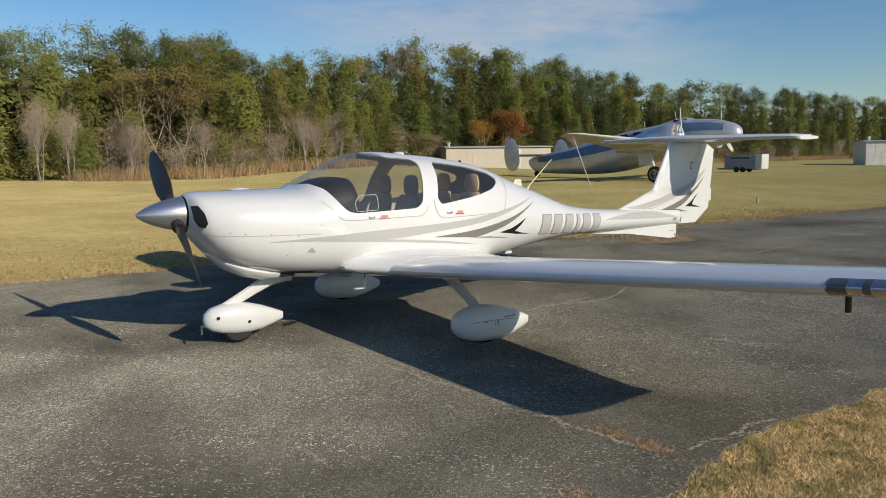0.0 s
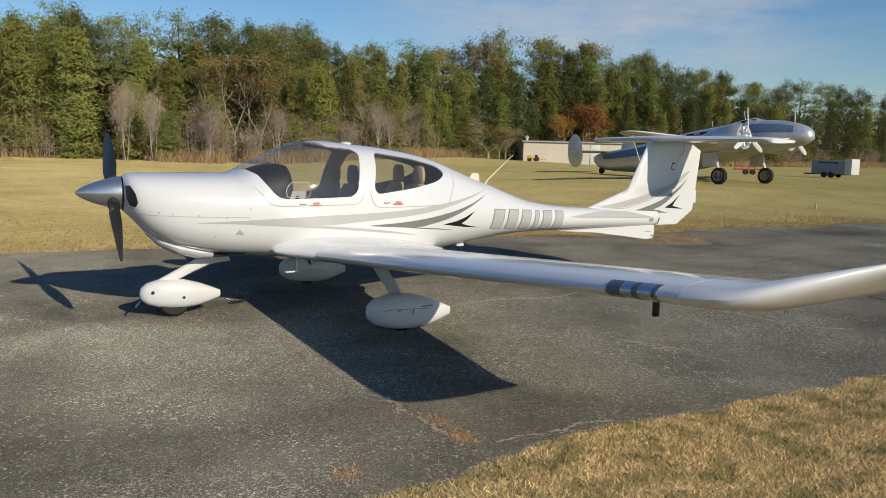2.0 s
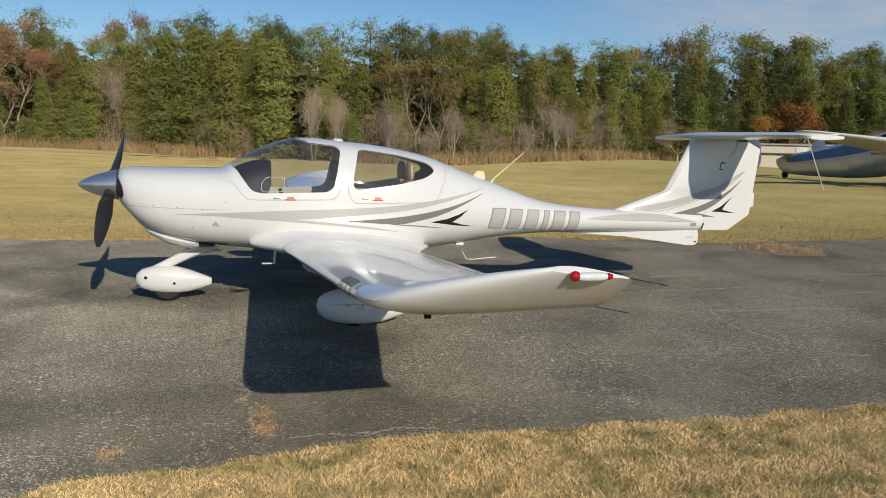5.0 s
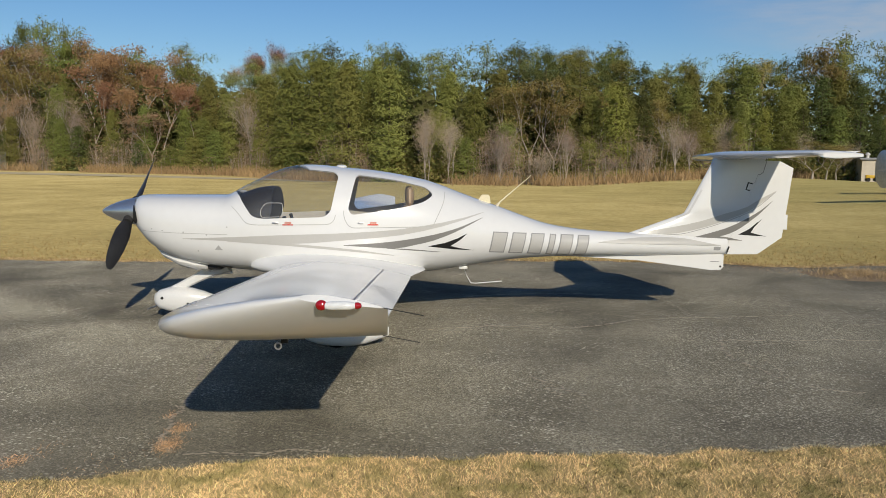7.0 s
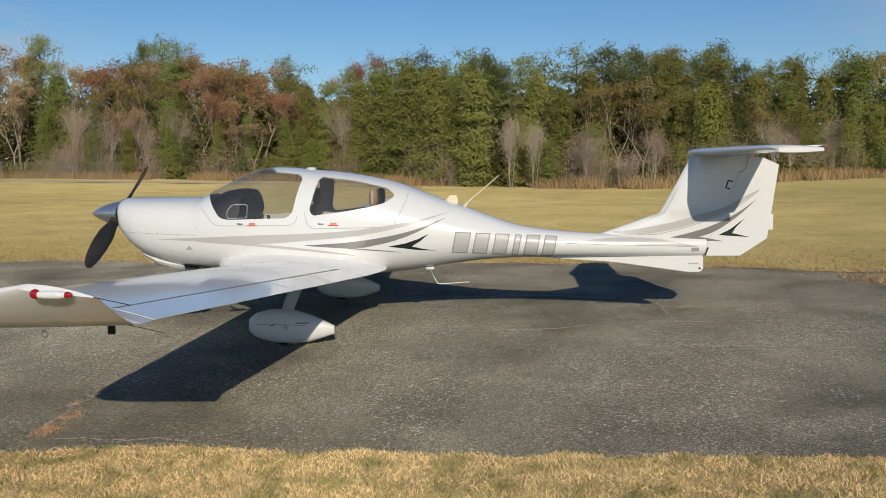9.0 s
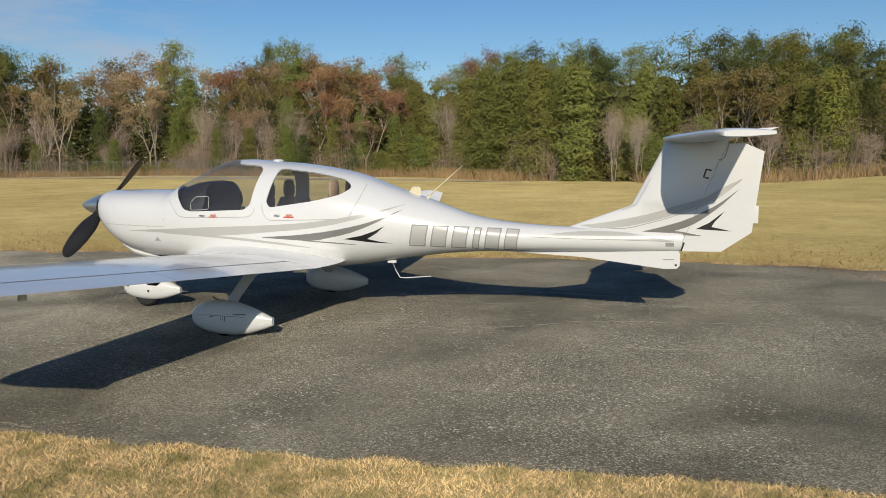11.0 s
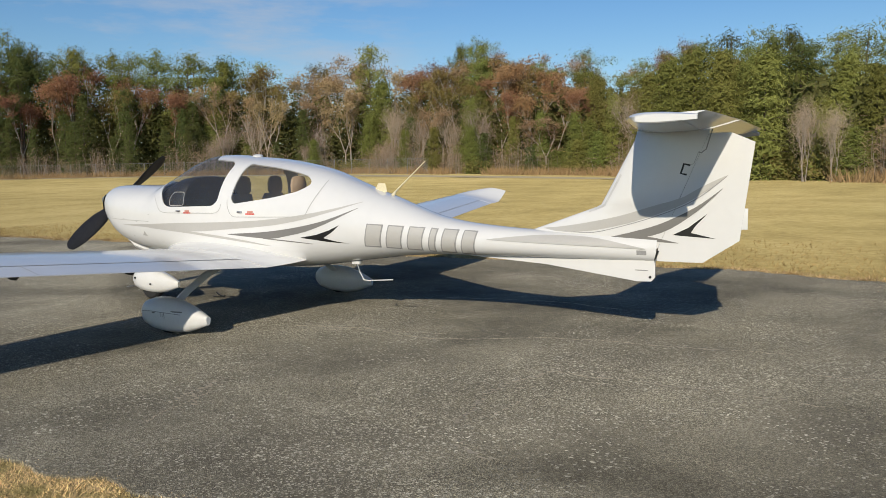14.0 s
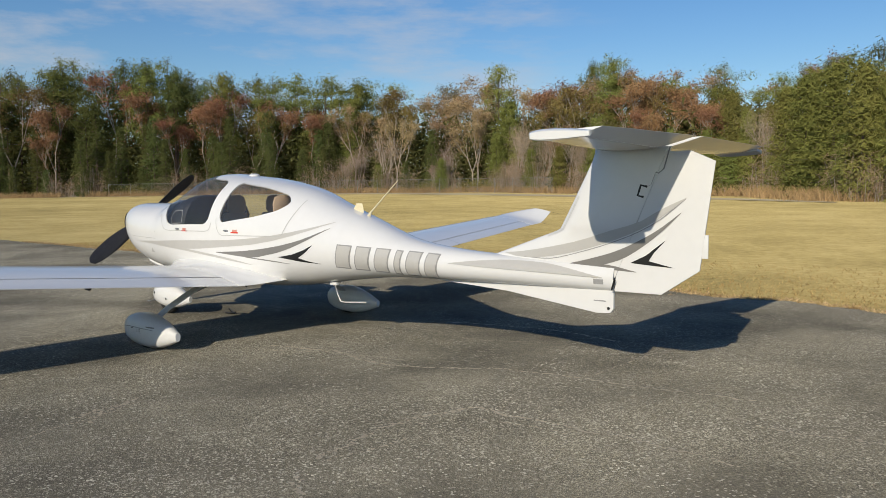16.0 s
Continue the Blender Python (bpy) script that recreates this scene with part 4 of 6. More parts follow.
def sticks(segs, n=4):
    """Thin tapered bars: (start, end, r0, r1), as verts and quads."""
    vs, fs = [], []
    for a, b, r0, r1 in segs:
        a, b = Vector(a), Vector(b)
        d = (b - a).normalized()
        u = d.orthogonal().normalized()
        w = d.cross(u)
        k0 = len(vs)
        for p, r in ((a, r0), (b, r1)):
            vs += [p + (u * math.cos(k * math.tau / n) + w * math.sin(k * math.tau / n)) * r for k in range(n)]
        fs += [(k0 + k, k0 + (k + 1) % n, k0 + n + (k + 1) % n, k0 + n + k) for k in range(n)]
    return vs, fs


def foliage(centres, outs, radius, per, length, width, flat=0.75):
    """Clumps of small pointed leaves or needle sprays that face away from the clump's heart and the tree's axis."""
    c, o = np.repeat(np.asarray(centres), per, axis=0), np.repeat(np.asarray(outs), per, axis=0)
    n = len(c)
    off = rng.normal(0, 1, (n, 3)) * (1, 1, flat)
    nrm = o * 0.7 + off * 0.45 + (0, 0, 0.3) + rng.normal(0, 0.35, (n, 3))
    nrm /= np.linalg.norm(nrm, axis=1)[:, None]
    d = rng.normal(0, 1, (n, 3)) + (0, 0, 0.35)
    d -= nrm * (d * nrm).sum(1)[:, None] * 0.8
    d /= np.linalg.norm(d, axis=1)[:, None]
    s = np.cross(nrm, d)
    s /= np.linalg.norm(s, axis=1)[:, None]
    c = c + off * radius
    ln = length * rng.uniform(0.55, 1.35, (n, 1))
    v = np.empty((n, 3, 3))
    v[:, 0], v[:, 1], v[:, 2] = c - s * width / 2 - d * ln * 0.4, c + s * width / 2 - d * ln * 0.4, c + d * ln * 0.6
    return v.reshape(-1, 3), np.arange(3 * n).reshape(-1, 3)


def pine(h, base, spread, total, material, label, seed, cone):
    """A pine h metres high: trunk, limbs from base up, clumps of needles towards their ends."""
    r = random.Random(seed)
    t = thing("pine_tree", (0, 0, 0), label, "tree", "trees of the forest edge")
    bend = [r.uniform(-0.02, 0.02) * h for _ in range(2)]
    at = lambda f: Vector((bend[0] * math.sin(f * 2.2), bend[1] * math.sin(f * 2.7), f * h))
    segs = [(at(i / 6), at((i + 1) / 6), 0.014 * h * (1 - i / 6.6) + 0.01, 0.014 * h * (1 - (i + 1) / 6.6) + 0.01) for i in range(6)]
    segs[0] = (Vector((0, 0, -0.4)), segs[0][1], segs[0][2], segs[0][3])
    centres, outs = [], []
    z = base
    while z < 0.97:
        f = (z - base) / (1 - base)
        reach = spread * h * ((1 - f) ** 0.8 * (0.65 + 0.35 * min(1, f * 4)) if cone else math.sqrt(max(0.04, 1 - (2 * f - 0.85) ** 2 / 1.5)))
        a0 = r.uniform(0, math.tau)
        limbs = r.randint(5, 7) if cone else r.randint(3, 5)
        for q in range(limbs):
            a = a0 + (q + r.uniform(-0.25, 0.25)) * math.tau / limbs
            L = reach * (r.uniform(0.75, 1.15) if cone else r.uniform(0.4, 1.2))
            p0 = at(z + r.uniform(-0.025, 0.025))
            rise = -0.1 + 0.5 * f + r.uniform(-0.16, 0.2)
            p1 = p0 + Vector((math.cos(a) * L, math.sin(a) * L, rise * L))
            segs.append((p0, p1, 0.006 * h * (1 - f * 0.7), 0.006))
            k = max(2, int(L / (0.42 if cone else 0.5)))
            for i in range(k):
                g = (0.3 if cone else 0.5) + (0.75 if cone else 0.55) * (i + r.random() * 0.6) / k
                p = p0.lerp(p1, min(g, 1.05)) + Vector((r.uniform(-1, 1), r.uniform(-1, 1), r.uniform(-0.6, 0.9))) * 0.26
                centres.append(tuple(p))
                outs.append((math.cos(a) * 0.75, math.sin(a) * 0.75, 0.55))
        z += r.uniform(0.85, 1.15) * (0.62 if cone else 0.78) / h
    for i in range(4):
        centres.append(tuple(at(1.0) + Vector((r.uniform(-0.2, 0.2), r.uniform(-0.2, 0.2), -0.25 * i))))
        outs.append((0, 0, 1))
    raw("trunk", *sticks(segs, 3), BARK, t, "brown scaly pine trunk", True)
    v, f = foliage(centres, outs, 0.27 if cone else 0.33, max(8, int(total / len(centres))), 0.33, 0.078 if cone else 0.085, 0.75)
    tri_object("crown", v, f, material, t)
    return t


def broadleaf(h, material, leaves, label, seed, name="deciduous_tree"):
    """A tree of forking limbs, bare or with thin leaves."""
    r = random.Random(seed)
    t = thing(name, (0, 0, 0), label, "tree", "trees of the forest edge")
    segs, tips = [], []

    def grow(p, d, L, rad, level):
        q = p + d * L
        segs.append((p, q, rad, rad * 0.7))
        if level == 0 or rad < 0.005:
            tips.append(q)
            return
        for _ in range(r.randint(2, 3) if level < 5 else 2):
            e = (d + Vector((r.uniform(-1, 1), r.uniform(-1, 1), r.uniform(-0.1, 0.8))) * (0.5 if leaves else 0.36)).normalized()
            grow(q, e, L * r.uniform(0.62, 0.85), rad * r.uniform(0.5, 0.68), level - 1)
        if level >= 2:
            tips.append(q)

    if leaves:
        grow(Vector((0, 0, -0.4)), Vector((r.uniform(-0.06, 0.06), r.uniform(-0.06, 0.06), 1)).normalized(), h * 0.27, 0.012 * h, 5)
    else:
        for _ in range(4):
            grow(Vector((r.uniform(-0.4, 0.4), r.uniform(-0.4, 0.4), -0.3)), Vector((r.uniform(-0.2, 0.2), r.uniform(-0.2, 0.2), 1)).normalized(), h * r.uniform(0.18, 0.27), 0.0075 * h, 4)
    raw("trunk", *sticks(segs, 3), BARKG, t, "grey bare trunk and limbs", True)
    mid = sum(tips, Vector()) / len(tips)
    if leaves:
        v, f = foliage([tuple(c) for c in tips], [tuple((c - mid).normalized()) for c in tips], 0.34, leaves, 0.22, 0.13, 0.9)
    else:
        v, f = tufts([tuple(c) for c in tips], 0.35, 8, 0.7, 0.014, 1.5, 0.9)
    tri_object("crown", v, f, material, t)
    return t


PINES_TALL = [pine(12, 0.40, 0.19, 4400, PINE_A, "tall pine with a high open crown", 3, False), pine(12, 0.52, 0.17, 3600, PINE_D, "tall dark pine with a bare lower trunk", 4, False), pine(12, 0.30, 0.20, 4600, PINE_B, "tall olive-green pine with a rounded crown", 5, False), pine(12, 0.46, 0.18, 4000, PINE_A, "tall pine with a narrow clumped crown", 15, False)]
PINES_LOW = [pine(8, 0.04, 0.24, 6200, PINE_A, "bushy young pine green down to the grass", 6, True), pine(8, 0.05, 0.22, 6000, PINE_B, "bushy olive-green young pine", 7, True), pine(9, 0.06, 0.21, 4400, PINE_D, "dense dark green young pine", 8, True), pine(8, 0.05, 0.2, 4000, PINE_Y, "bushy yellow-green young pine", 16, True)]
BARE = [broadleaf(8, TWIG, 0, "leafless grey tree with fine twigs", 9), broadleaf(7, TWIG, 0, "leafless grey tree with fine twigs", 10), broadleaf(8, TWIG, 0, "slender leafless grey tree with fine twigs", 17)]
RUST = [broadleaf(12, RUSSET, 30, "tree with russet autumn leaves", 12), broadleaf(12, OLIVE, 30, "tree with yellow-brown autumn leaves", 13), broadleaf(12, TAWNY, 26, "tree with thin tawny autumn leaves", 18)]
FIRE = [broadleaf(7, ORANGE, 24, "tree with bright orange autumn leaves", 14)]
PROTO_H = {}
for group_, hh in ((PINES_TALL, 12), (PINES_LOW[:2], 8), (PINES_LOW[2:3], 9), (PINES_LOW[3:], 8), (BARE[:1], 8), (BARE[1:2], 7), (BARE[2:], 8), (RUST, 12), (FIRE, 7)):
    for o in group_:
        top_ = max(v_.co.z for c_ in o.children for v_ in c_.data.vertices)
        PROTO_H[o.name] = top_ - 0.25

# the foot of the forest, and the height of its skyline where it stands 4.5 m behind the foot
LINE = [(-140, 20), (-110, 50), (-80, 72), (-50, 80), (-25, 70), (-8, 62), (0, 50), (12, 45.5), (24, 50), (36, 62), (50, 68), (75, 69), (110, 76), (150, 84), (200, 93), (280, 106)]
SKYLINE = [(-140, 21.2), (-109, 20.8), (-102, 22.5), (-95, 20.8), (-87, 19.1), (-73, 18.0), (-59, 17.0), (-51, 17.4), (-45.5, 15.8), (-34, 15.4), (-30, 13.7), (-24, 14.2), (-19, 11.6), (-13, 13.1), (-8, 13.0), (-4, 11.6), (1, 11.1), (4, 10.1), (7.6, 9.1), (10.4, 8.7), (13, 10.3), (18, 11.0), (24, 11.2), (34, 13.5), (44, 14.3), (52, 15.3), (57, 16.2), (62, 16.7), (74, 15.8), (80, 15.0), (93, 14.4), (122, 15.2), (155, 16.2), (186, 16.8), (280, 18.9)]
EYE_MID = Vector((4.0, -8.0))
used = set()
fr = random.Random(21)


def plant(proto, x, y, height, wide=1.0):
    k = height / PROTO_H[proto.name]
    w = wide * max(0.75, min(1.45, k))
    m = pose(x, y, tz(x, y), 0, 0, fr.uniform(0, 360)) @ Matrix.Diagonal((w * fr.uniform(0.9, 1.15), w * fr.uniform(0.9, 1.15), k, 1))
    if proto.name in used:
        made = copy_thing(proto, m)
        made.matrix_basis = m
    else:
        used.add(proto.name)
        proto.matrix_basis = m


def species(row, x, q):
    """What grows at x along the forest: row 0 is the foot, row 4 the back."""
    if x < -74:
        return ((BARE if q < 0.15 else PINES_LOW[2:3]), (PINES_LOW[2:3] if q < 0.6 else RUST[:1]), (RUST[:1] if q < 0.4 else RUST[1:2] if q < 0.55 else PINES_TALL[1:2]), PINES_TALL[:2], PINES_TALL[:2])[row]
    if x < -18:
        return ((BARE if q < 0.25 else PINES_LOW[:3]), (BARE if q < 0.12 else RUST[2:] if q < 0.45 else PINES_LOW[:3]), (RUST[:1] if q < 0.28 else RUST[1:] if q < 0.72 else PINES_LOW[:1]), (RUST[:1] if q < 0.3 else RUST[1:] if q < 0.7 else PINES_TALL), (RUST if q < 0.5 else PINES_TALL))[row]
    if x < -8:
        return ((BARE if q < 0.35 else PINES_LOW[:2]), (BARE if q < 0.2 else PINES_LOW[:2]), (RUST[2:] if q < 0.2 else PINES_LOW[:2]), PINES_TALL, PINES_TALL)[row]
    if x < 4:
        return (PINES_LOW[:2], PINES_LOW[:2], PINES_LOW[:2], PINES_TALL, PINES_TALL)[row]
    if x < 12.5:
        return ((BARE if q < 0.3 else PINES_LOW[:2]), (BARE if q < 0.2 else PINES_LOW), (BARE[:2] if q < 0.15 else PINES_LOW[:2]), (PINES_LOW[:2] if q < 0.6 else PINES_TALL[2:3] if q < 0.85 else RUST[2:]), PINES_TALL)[row]
    if x < 42:
        return ((BARE if q < 0.25 else PINES_LOW[:2] if q < 0.8 else PINES_LOW[3:]), (BARE if q < 0.15 else RUST[1:2] if q < 0.38 else PINES_LOW), (RUST[1:2] if q < 0.1 else PINES_LOW[:2]), PINES_TALL, PINES_TALL)[row]
    if x < 76:
        return ((BARE if q < 0.3 else PINES_LOW[:3]), (RUST[1:2] if q < 0.15 else PINES_LOW[:3]), (RUST[1:2] if q < 0.22 else PINES_LOW[:3]), (RUST[1:2] if q < 0.22 else PINES_TALL), PINES_TALL)[row]
    return ((BARE if q < 0.25 else PINES_LOW[1:3]), PINES_LOW[1:3], (PINES_LOW[1:3] if q < 0.6 else PINES_TALL[1:3]), PINES_TALL[:3], PINES_TALL[:3])[row]


def skyline(x, y, sx):
    """The height that reaches the skyline from a foot at (x, y)."""
    yl = lerp_table([(a, b + 4.5) for a, b in LINE], sx)[0]
    far_ = (Vector((x, y)) - EYE_MID).length / (Vector((sx, yl)) - EYE_MID).length
    return 1.7 + (lerp_table(SKYLINE, sx)[0] - 1.7) * far_ - tz(x, y)


FAR_MESH = {}


def plant_far(proto, x, y, height, wide=1.0):
    """A tree of the far or hidden rows, gathered by material."""
    k = height / PROTO_H[proto.name]
    w = wide * max(0.75, min(1.45, k))
    m = np.array(pose(x, y, tz(x, y), 0, 0, fr.uniform(0, 360)) @ Matrix.Diagonal((w, w, k, 1)))
    for c_ in proto.children:
        me = c_.data
        me.calc_loop_triangles()
        co = np.empty(len(me.vertices) * 3, dtype=np.float32)
        me.vertices.foreach_get("co", co)
        ti = np.empty(len(me.loop_triangles) * 3, dtype=np.int32)
        me.loop_triangles.foreach_get("vertices", ti)
        if c_.name.startswith("crown"):
            keep_ = np.repeat(np.arange(len(ti) // 3) % 5 < 3, 3)
            co, ti = co.reshape(-1, 3)[keep_], np.arange(keep_.sum(), dtype=np.int32)
        FAR_MESH.setdefault((c_.name.split(".")[0], me.materials[0].name), []).append((co.reshape(-1, 3) @ m[:3, :3].T + m[:3, 3], ti.reshape(-1, 3)))


wood_c = []
for (x0, y0), (x1, y1) in zip(LINE, LINE[1:]):
    L = math.hypot(x1 - x0, y1 - y0)
    nx, ny = -(y1 - y0) / L, (x1 - x0) / L
    far = x0 >= 100
    for row, (step, back, lo, hi) in enumerate(((3.1, 0.0, 0.2, 0.46), (2.9, 2.2, 0.45, 0.72), (3.0, 4.8, 0.70, 0.92), (3.1, 8.6, 0.88, 1.05), (4.0, 15.0, 0.92, 1.08))):
        step = step * (2.5 if far else 1.3 if x0 < -60 or x0 >= 70 else 1.0)
        for i in range(int(L / step)):
            f = (i + fr.uniform(0.05, 0.95)) * step / L * (1 + 0.6 * back / L) - 0.3 * back / L
            b = back + fr.uniform(-1.1, 1.1)
            sx = x0 + (x1 - x0) * f
            x, y = sx + nx * b, y0 + (y1 - y0) * f + ny * b
            pick = fr.choice(species(row, sx, fr.random()))
            (plant_far if row == 4 or far else plant)(pick, x, y, skyline(x, y, sx) * fr.uniform(lo, hi))
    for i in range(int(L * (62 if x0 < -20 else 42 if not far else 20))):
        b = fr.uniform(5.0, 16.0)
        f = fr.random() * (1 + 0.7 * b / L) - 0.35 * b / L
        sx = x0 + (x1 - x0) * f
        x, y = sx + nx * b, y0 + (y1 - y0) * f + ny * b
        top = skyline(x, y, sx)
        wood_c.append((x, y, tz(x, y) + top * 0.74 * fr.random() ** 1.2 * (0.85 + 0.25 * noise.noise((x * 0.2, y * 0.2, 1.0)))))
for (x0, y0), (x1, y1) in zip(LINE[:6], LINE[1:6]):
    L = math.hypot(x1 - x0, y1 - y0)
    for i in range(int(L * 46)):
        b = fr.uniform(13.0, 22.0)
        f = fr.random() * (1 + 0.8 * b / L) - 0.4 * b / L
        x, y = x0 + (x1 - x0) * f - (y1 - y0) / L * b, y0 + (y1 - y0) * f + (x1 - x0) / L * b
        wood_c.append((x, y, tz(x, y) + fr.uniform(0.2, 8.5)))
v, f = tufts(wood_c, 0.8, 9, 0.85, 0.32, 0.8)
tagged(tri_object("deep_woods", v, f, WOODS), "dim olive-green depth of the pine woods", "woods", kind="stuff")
for (kind_, mat_), bits in FAR_MESH.items():
    starts = np.cumsum([0] + [len(v_) for v_, _ in bits[:-1]])
    tagged(tri_object("far_tree_" + kind_ + "s", np.concatenate([v_ for v_, _ in bits]), np.concatenate([t_ + b_ for (_, t_), b_ in zip(bits, starts)]), bpy.data.materials[mat_]),
           "crowns of the trees deep in the forest" if kind_ == "crown" else "trunks of the trees deep in the forest", "woods", kind="stuff")
# trees that stand out
for x, y, hgt in ((57.0, 66.0, 7.6), (59.5, 67.5, 6.6), (54.5, 66.5, 6.0)):
    plant(FIRE[0], x, y, hgt)
for x, y, hgt in ((40.5, 57.5, 3.4), (39.0, 57.0, 2.6), (42.3, 59.0, 3.0)):
    plant(RUST[1], x, y, hgt)
for k_, (x, y, hgt, wd) in enumerate(((-47.2, 108.8, 21.0, 0.9), (-50.5, 110.0, 20.4, 0.7), (-52.3, 85.7, 17.8, 0.7), (-34.5, 84.0, 16.6, 0.7), (-102.0, 62.5, 20.8, 0.9), (-98.5, 65.0, 19.6, 0.8), (-93.0, 69.5, 19.0, 0.8), (-88.0, 74.0, 17.6, 0.8), (2.2, 55.0, 10.9, 0.75), (14.6, 51.5, 10.3, 0.8), (17.6, 53.0, 10.6, 0.8))):
    plant(PINES_TALL[k_ % 4], x, y, hgt, wd)
plant(RUST[0], -16.0, 111.2, 18.4, 0.7)
for x, y, hgt in ((-24.5, 76.0, 12.8), (-27.0, 77.0, 12.2)):
    plant(RUST[0], x, y, hgt)
for x, y, hgt in ((-5.5, 57.5, 9.6), (-2.6, 54.0, 9.8), (-0.2, 50.6, 9.0), (2.6, 48.6, 8.4), (-8.2, 62.0, 9.0), (19.4, 48.6, 7.2)):
    plant(PINES_LOW[3] if x > 10 else PINES_LOW[fr.randint(0, 1)], x, y, hgt, 1.15)
for x, y, hgt in ((5.3, 47.4, 5.8), (6.9, 47.0, 5.2), (10.2, 46.0, 4.4), (14.8, 46.0, 4.6), (24.0, 49.8, 5.0), (25.6, 51.2, 4.4)):
    plant(fr.choice(BARE), x, y - 1.4, hgt, 0.85)

# brown brush and low shrubs along the forest foot
stems, twig_c, bush_c = [], [], []
for (x0, y0), (x1, y1) in zip(LINE[1:], LINE[2:]):
    L = math.hypot(x1 - x0, y1 - y0)
    for i in range(int(L * 15)):
        f, b = fr.random(), fr.gauss(0.2, 0.9)
        x, y = x0 + (x1 - x0) * f - (y1 - y0) / L * b, y0 + (y1 - y0) * f + (x1 - x0) / L * b
        thick = noise.noise((x * 0.13, y * 0.13, 4.0)) + (0.15 if x < 5 else -0.05)
        if thick > 0.0:
            hgt = fr.uniform(1.2, 3.2) * (0.8 + 1.6 * thick)
            p = Vector((x, y, tz(x, y) - 0.1))
            q = p + Vector((fr.gauss(0, 0.12) * hgt, fr.gauss(0, 0.12) * hgt, hgt))
            stems.append((p, q, 0.022, 0.006))
            twig_c += [tuple(p.lerp(q, g)) for g in (0.35, 0.6, 0.85, 1.0)]
        elif thick < -0.05 and fr.random() < 0.45:
            r_ = fr.uniform(0.5, 1.1)
            bush_c += [(x + fr.gauss(0, r_ * 0.5), y + fr.gauss(0, r_ * 0.5), tz(x, y) + r_ * fr.uniform(0.1, 1.6)) for _ in range(6)]
sv_, sf_ = sticks(stems, 3)
tagged(raw("brush_stems", sv_, sf_, BARKG), "thin bare brush stems along the forest foot", "brush", kind="stuff")
v, f = tufts(twig_c, 0.3, 4, 0.75, 0.035, 1.0)
tagged(tri_object("brush_twigs", v, f, BRUSH), "brown leafless brush along the forest foot", "brush", kind="stuff")
v, f = tufts(bush_c, 0.3, 7, 0.34, 0.13, 0.8)
tagged(tri_object("low_shrubs", v, f, SHRUB), "olive-brown low shrubs along the forest foot", "shrub", kind="stuff")


# ---- tall grass along the forest foot ----
def blades(points, h, w, lean=0.35, seed=3):
    """Upright pointed blades at the points, as verts and triangles."""
    g = np.random.default_rng(seed)
    p = np.asarray(points, dtype=float)
    n = len(p)
    a = g.uniform(0, math.tau, n)
    s = np.stack([np.cos(a), np.sin(a), np.zeros(n)], 1)
    hh = h * g.uniform(0.5, 1.3, n)
    tip = np.stack([g.normal(0, lean, n) * hh, g.normal(0, lean, n) * hh, hh], 1)
    v = np.empty((n, 3, 3))
    v[:, 0], v[:, 1], v[:, 2] = p - s * w / 2, p + s * w / 2, p + tip
    return v.reshape(-1, 3), np.arange(3 * n).reshape(-1, 3)


sedge_pts = []
for (x0, y0), (x1, y1) in zip(LINE, LINE[1:]):
    L = math.hypot(x1 - x0, y1 - y0)
    for i in range(int(L * 150)):
        f, b = fr.random(), fr.gauss(-1.6, 1.0)
        x, y = x0 + (x1 - x0) * f - (y1 - y0) / L * b, y0 + (y1 - y0) * f + (x1 - x0) / L * b
        if noise.noise((x * 0.12, y * 0.12, 8.0)) > -0.25:
            sedge_pts.append((x, y, tz(x, y) - 0.05))
v, f = blades(sedge_pts, 0.85, 0.06, 0.4, 5)
tagged(tri_object("tall_grass", v, f, SEDGE), "russet tall dry grass along the forest foot", "grass", kind="stuff")

# ---- mown verge beside the apron ----
gr = np.random.default_rng(8)
pts_g = []
for x0, x1, y0, y1, n in ((0.0, 9.5, -7.0, -4.0, 300000), (-1.0, 13.0, -10.5, -4.0, 110000), (-14, 22, 4.0, 11.0, 60000)):
    xs, ys = gr.uniform(x0, x1, n), gr.uniform(y0, y1, n)
    for x, y in zip(xs, ys):
        a, b = edges(x)
        if (y < a + 0.03 and y0 < 0) or (y > b - 0.05 and y0 > 0):
            outside = max(0.0, -7.0 - y) + max(0.0, x - 9.5) if y0 < -7.0 else 0.0
            if (y0 == -7.0) or (y0 < -7.0 and outside > 0 and gr.random() < 1.6 * math.exp(-outside * 0.9)) or (y0 > 0 and gr.random() < math.exp(-(y - b) * 0.45)):
                pts_g.append((x, y, tz(x, y) - 0.004))
pg = np.array(pts_g)
near_m = pg[:, 1] < 0
v, f = blades(pg[near_m], 0.026, 0.0068, 1.0, 6)
tagged(tri_object("mown_grass", v, f, STRAW), "short dry straw-coloured mown grass verge", "grass", kind="stuff")
v, f = blades(pg[~near_m], 0.05, 0.022, 0.8, 7)
tagged(tri_object("mown_grass_far", v, f, STRAW_F), "short dry straw-coloured grass beyond the apron", "grass", kind="stuff")

